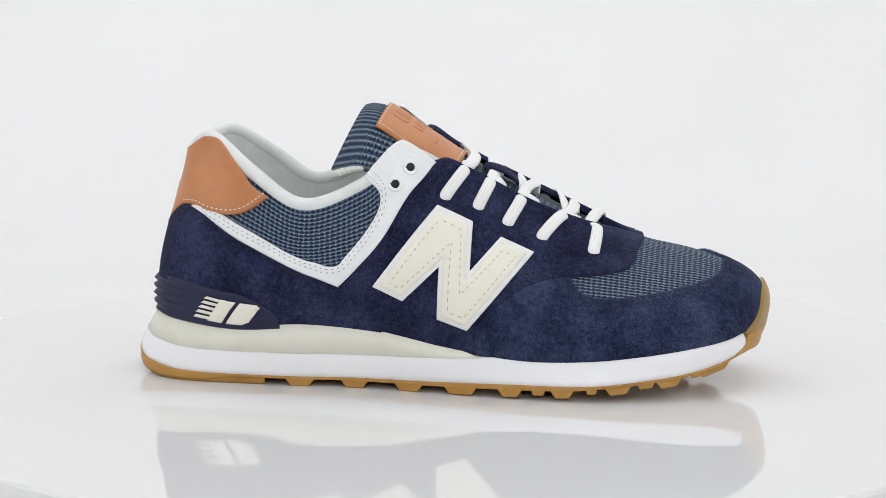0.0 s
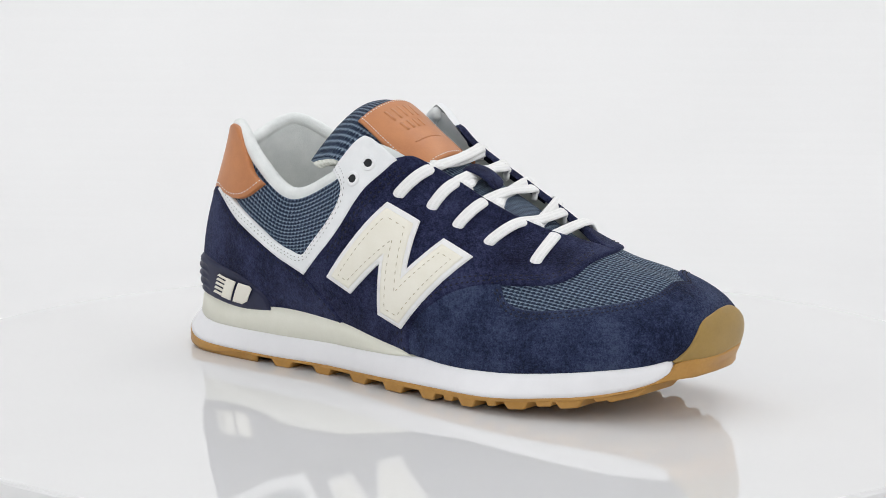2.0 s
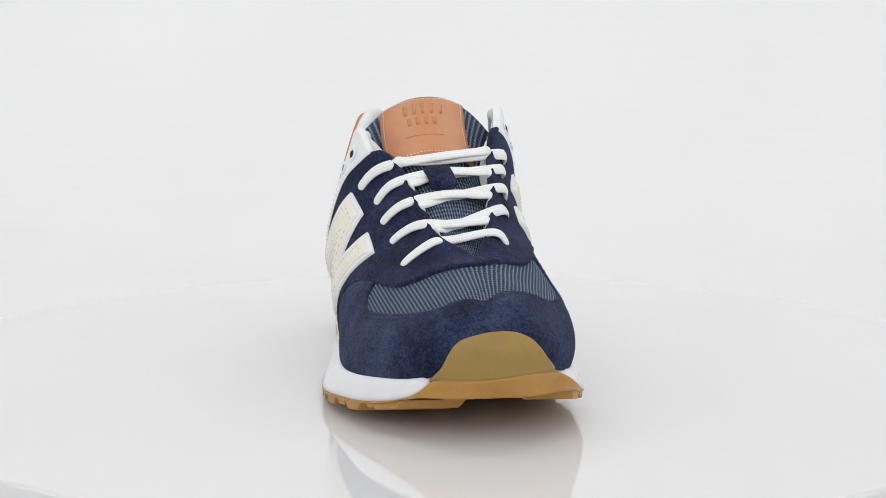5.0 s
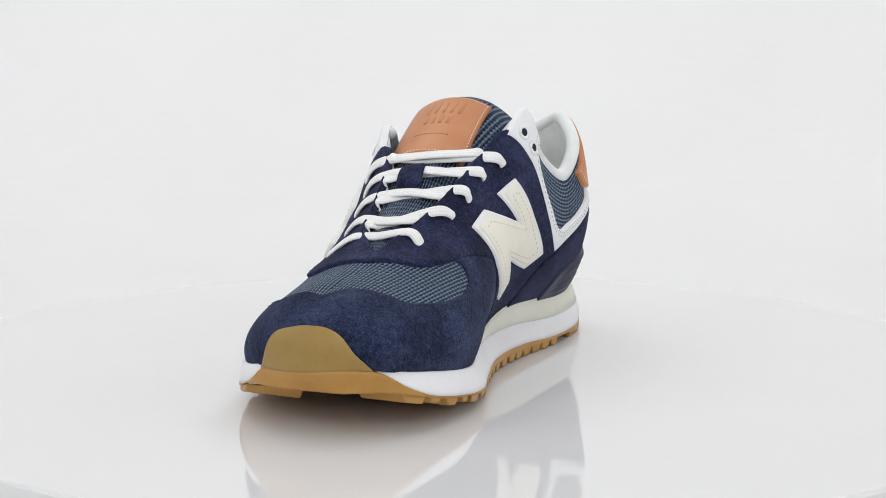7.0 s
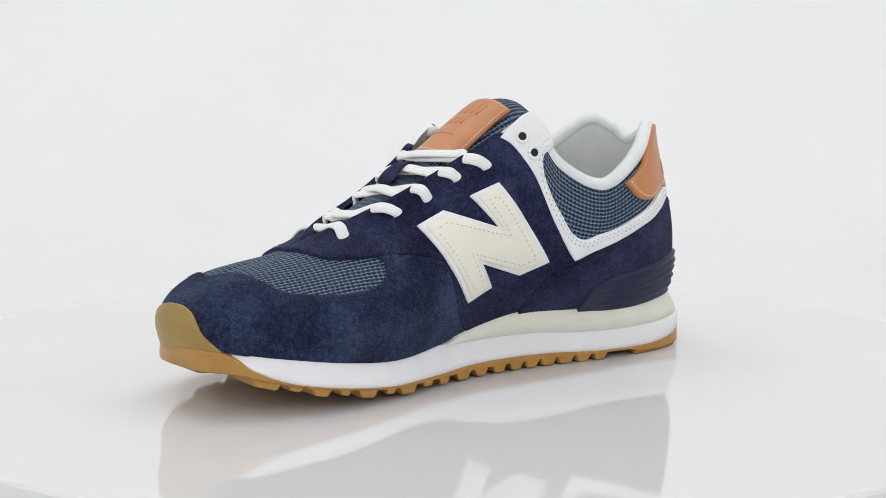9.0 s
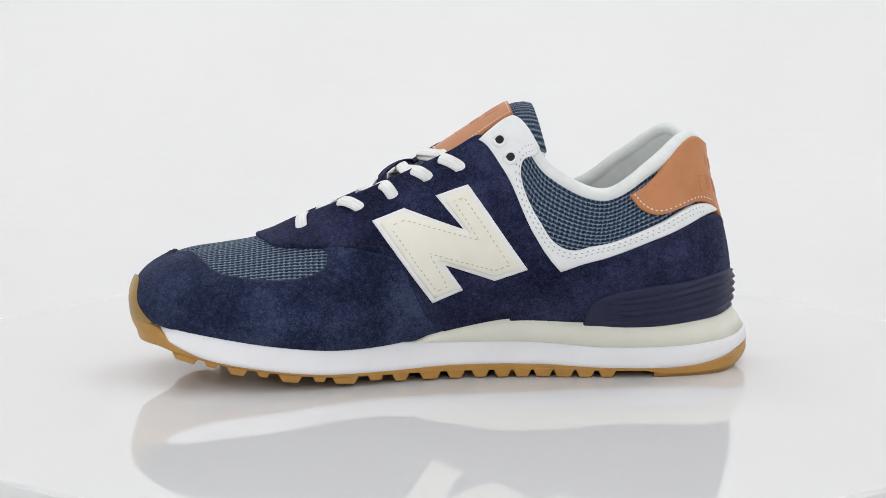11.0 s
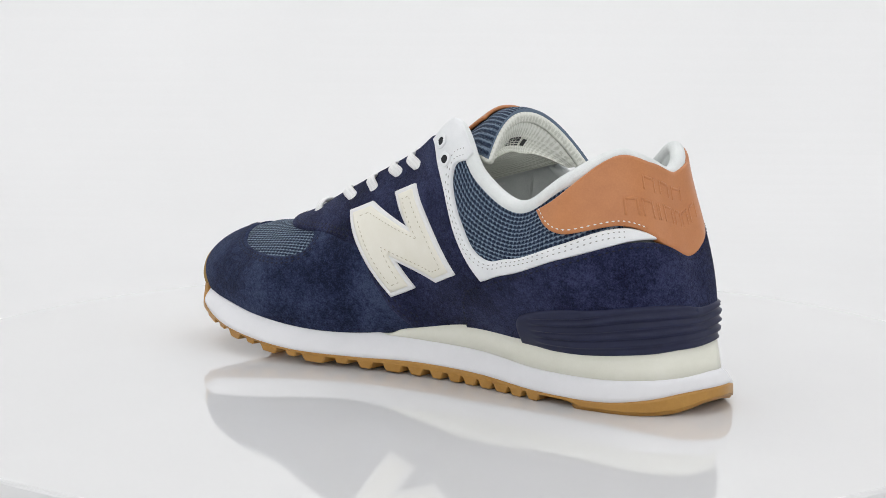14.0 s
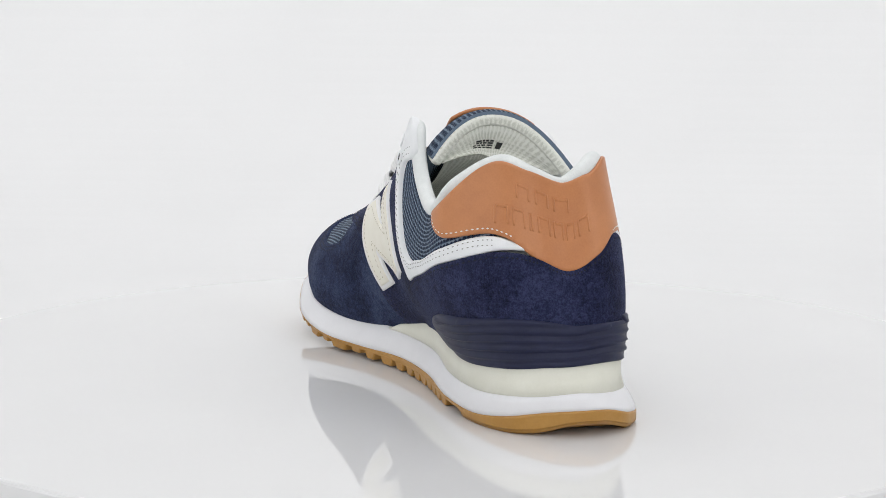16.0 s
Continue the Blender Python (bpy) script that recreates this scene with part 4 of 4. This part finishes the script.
def build_laces():
    """Flat laces that leave the holes, climb to the throat's edge and cross it."""
    laces = tagged(new("shoelace"), "white flat braided laces", "")
    laces.parent = sneaker

    def on(t, h, lift):
        t, h = np.array([t]), np.array([h])
        n = last_normal(t, h)
        return (last(t, h) + n * lift - AXIS)[0], n[0]

    def strand(points, name="lace_strand", r1=0.0030, r2=0.00115):
        p = np.array([q[0] for q in points])
        n = np.array([q[1] for q in points])
        d = np.linspace(0, 1, 64)
        tube(spline(p, d), r1, r2, LACE, name, laces, normals=spline(n, d), ring=12)

    def edge(row, ahead, h, lift):
        """A place on the throat's edge beside a hole, ahead millimetres further to the toe."""
        hole = on(row[0], row[1], 0.0)[0]
        ts = np.sign(row[0]) * np.linspace(0.48, 0.80, 240)
        te = ts[np.argmin(np.abs(last(ts, ts * 0 + 0.985)[:, 0] - AXIS[0] - hole[0] - ahead * 0.001))]
        return on(te, h, lift)

    def out_of(row, towards, lift):
        """From below through the hole and up over the eyestay to the throat's edge."""
        t, h = row
        hole = on(t, h, 0.0)[0]
        s = np.sign(t)
        rim = edge(row, 480 * (towards[0] - hole[0]), h + (0.985 - h) * 0.66, lift)
        return [on(t - s * 0.003, h - 0.060, -0.0012), on(t, h - 0.020, 0.0024), rim]

    middles = [np.array(p) * 0.001 - AXIS for p in ((165.5, -6.5, 106.5), (176, -6, 100.5), (190.5, -3.5, 91.5), (212.5, -3.5, 80.5), (222.5, -2.5, 76.0))]
    facing = np.array([0.5, 0, 0.86])
    # the bar across the lowest holes lies on top of all others
    c = middles[4]
    a, b = out_of(LACE_OUT[4], c, 0.0036), out_of(LACE_IN[4], c, 0.0036)
    strand(a + [(c, facing)] + b[::-1])
    # above it strands cross: each leaves a hole, passes over the gap and dives under the other edge further on
    for i in range(4):
        for own, other, lift, rise in ((LACE_IN, LACE_OUT, 0.0034, -0.0006), (LACE_OUT, LACE_IN, 0.0035, 0.0018)):
            c = middles[i] + facing * rise
            a = out_of(own[i], c, lift)
            ahead = (9.0, 10.0, 12.0, 16.0)[i]
            dive = edge(other[i], ahead, 0.998, 0.0006)
            under = edge(other[i], ahead + 2.0, 0.93, -0.0034)
            strand(a + [(c, facing), (dive[0] * 0.75 + c * 0.25 + facing * 0.0006, facing), dive, under])
    return laces


build_eyelets()
build_laces()

# lace keeper: a navy suede loop across the tongue between the rows
def build_keeper():
    u = np.linspace(0.305, 0.400, 16)
    p, n = tongue_point(u, np.full(16, -0.05), 0.0012 + 0.0034 * np.sin(np.linspace(0, math.pi, 16)) ** 0.6)
    tube(p, 0.0065, 0.0010, SUEDE, "lace_keeper", tongue, "navy suede lace keeper loop", normals=n, ring=8)


build_keeper()

# ---- small marks ----
def slab(name, corners, mat, lift, parent, label=""):
    return panel(name, [polygon(corners)], mat, lift, parent, label, edge=0.0002, under=-lift + 0.0006)


def build_marks():
    # slanted stripes and two blocks on the outer side of the heel counter
    def at(u, v):
        return (-0.176 - 0.070 * u - 0.020 * v, 0.035 + 0.128 * v)
    for k in range(5):
        v0 = 0.03 + 0.20 * k
        slab("logo_stripe", [at(0.02, v0), at(0.34, v0), at(0.34, v0 + 0.11), at(0.05, v0 + 0.11)], CREAM, 0.0056, counter, "")
    slab("logo_block", [at(0.30, 0.0), at(0.56, 0.0), at(0.56, 0.97), at(0.30, 0.97)], CREAM, 0.0058, counter, "cream printed mark")
    slab("logo_block", [at(0.63, 0.0), at(0.90, 0.0), at(0.99, 0.14), at(0.99, 0.83), at(0.90, 0.97), at(0.63, 0.97)], CREAM, 0.0058, counter, "cream printed mark")
    # pressed bars on the heel tab, two rows
    row1 = [(0.108, 0.078), (0.068, 0.040), (0.030, -0.014)]
    row2 = [(0.150, 0.124), (0.118, 0.092), (0.084, 0.074), (0.066, 0.040), (0.033, 0.008), (0.000, -0.026), (-0.034, -0.062)]
    for rows, h0, h1 in ((row1, 0.795, 0.875), (row2, 0.645, 0.74)):
        for a, b in rows:
            w = 0.0042
            slab("pressed_bar", [(a, h0), (a - w, h0), (a - w, h1), (a, h1)], TAN, 0.0034, heel_tab)
            slab("pressed_bar", [(b + w, h0), (b, h0), (b, h1), (b + w, h1)], TAN, 0.0034, heel_tab)
            slab("pressed_bar", [(a - w, h1 - 0.016), (b + w, h1 - 0.016), (b + w, h1), (a - w, h1)], TAN, 0.0034, heel_tab)


build_marks()


def build_size_label():
    """A white printed label on the tongue's lining, with unreadable lines as bars."""
    patch = tongue_sheet("size_label", 0.90, 0.985, -0.05, 0.55, lambda u, v: padding(u, v) - 0.0005, LINING, "white printed size label", tongue, nu=30, nv=20)
    over = lambda u, v: padding(u, v) - 0.0010
    rng = random.Random(4)
    for k in range(7):
        u = 0.998 - 0.10 * (0.44 + 0.08 * k) ** 2
        v = -0.02
        while v < 0.45:
            w = rng.uniform(0.05, 0.15)
            tongue_sheet("print_bar", u - 0.006, u, v, min(v + w, 0.52), over, PRINT, "", patch, nu=4, nv=6)
            v += w + rng.uniform(0.02, 0.06)
    tongue_sheet("print_block", 0.945, 0.972, -0.24, -0.10, lambda u, v: padding(u, v) - 0.0008, PRINT, "black printed mark", patch, nu=8, nv=8)


build_size_label()

# ---- stitching ----
def sub(pts, d):
    return shifted(smooth_line(pts), d)


stitches([sub(TAB_LOW[:6], 0.0020), sub(TAB_LOW[-6:], 0.0020)], THREAD_WHITE, 0.0031, heel_tab, 0.0020, 0.0010, 0.00035)
inner_edge = [(-0.166, 0.600), (-0.208, 0.619), (-0.271, 0.600), (-0.323, 0.513), (-0.339, 0.469), (-0.353, 0.463), (-0.364, 0.525), (-0.390, 0.650), (-0.411, 0.738), (-0.414, 0.812), (-0.402, 0.894), (-0.386, 0.975)]
stitches([sub(inner_edge, 0.0016), sub(inner_edge, 0.0038)], THREAD_GREY, 0.0028, strap_out, 0.0013, 0.0015, 0.0003)
inner_edge = [(0.148, 0.581), (0.201, 0.606), (0.251, 0.600), (0.309, 0.581), (0.336, 0.525), (0.360, 0.544), (0.390, 0.644), (0.425, 0.719), (0.435, 0.769), (0.434, 0.825), (0.414, 0.925)]
stitches([sub(inner_edge, -0.0016), sub(inner_edge, -0.0038)], THREAD_GREY, 0.0028, strap_in, 0.0013, 0.0015, 0.0003)
stitches([sub(MUD_OUT, 0.0020), sub(MUD_OUT, 0.0042)], THREAD_NAVY, 0.0016, mudguard)

FRONT_SEAM = [(-0.494, 0.01), (-0.489, 0.062), (-0.504, 0.169), (-0.528, 0.256), (-0.560, 0.350), (-0.619, 0.450)]
stitches([sub(FRONT_SEAM, -0.0018), sub(FRONT_SEAM, -0.0040)], THREAD_NAVY, 0.0023, vamp)
FRONT_SEAM = [(0.471, 0.01), (0.500, 0.088), (0.531, 0.250), (0.565, 0.406), (0.598, 0.494), (0.640, 0.550)]
stitches([sub(FRONT_SEAM, 0.0018), sub(FRONT_SEAM, 0.0040)], THREAD_NAVY, 0.0023, vamp)
VAMP_SEAM = [(-0.612, 0.435), (-0.638, 0.485), (-0.674, 0.520), (-0.705, 0.560), (-0.722, 0.605), (-0.735, 0.680), (-0.760, 0.850)]
stitches([sub(VAMP_SEAM, -0.0006), sub(VAMP_SEAM, -0.0028)], THREAD_NAVY, 0.0023, vamp)
VAMP_SEAM = [(0.615, 0.53), (0.640, 0.580), (0.665, 0.605), (0.697, 0.645), (0.717, 0.678), (0.735, 0.74), (0.760, 0.87)]
stitches([sub(VAMP_SEAM, 0.0006), sub(VAMP_SEAM, 0.0028)], THREAD_NAVY, 0.0023, vamp)
EYE_SEAM = [(-0.500, 0.90), (-0.465, 0.72), (-0.423, 0.585), (-0.385, 0.445)]
stitches([sub(EYE_SEAM, -0.0018), sub(EYE_SEAM, -0.0040)], THREAD_NAVY, 0.0023, vamp)
stitches([sub(FOX_TOP, -0.0022)], THREAD_NAVY, 0.0031, foxing)
for seam, d in (([(-0.398, 0.02), (-0.390, 0.062), (-0.374, 0.163), (-0.351, 0.294)], -0.0018), ([(0.394, 0.02), (0.384, 0.144), (0.367, 0.281), (0.344, 0.350)], 0.0018)):
    stitches([sub(seam, d)], THREAD_NAVY, 0.0031, foxing)


def motions():
    rows = [(0.5 * k, pose(0, 0, 0, 0, 0, TURN_START + TURN_RATE * 0.5 * k)) for k in range(33)]
    walk(sneaker, rows)
    walk(turntable, rows)


motions()
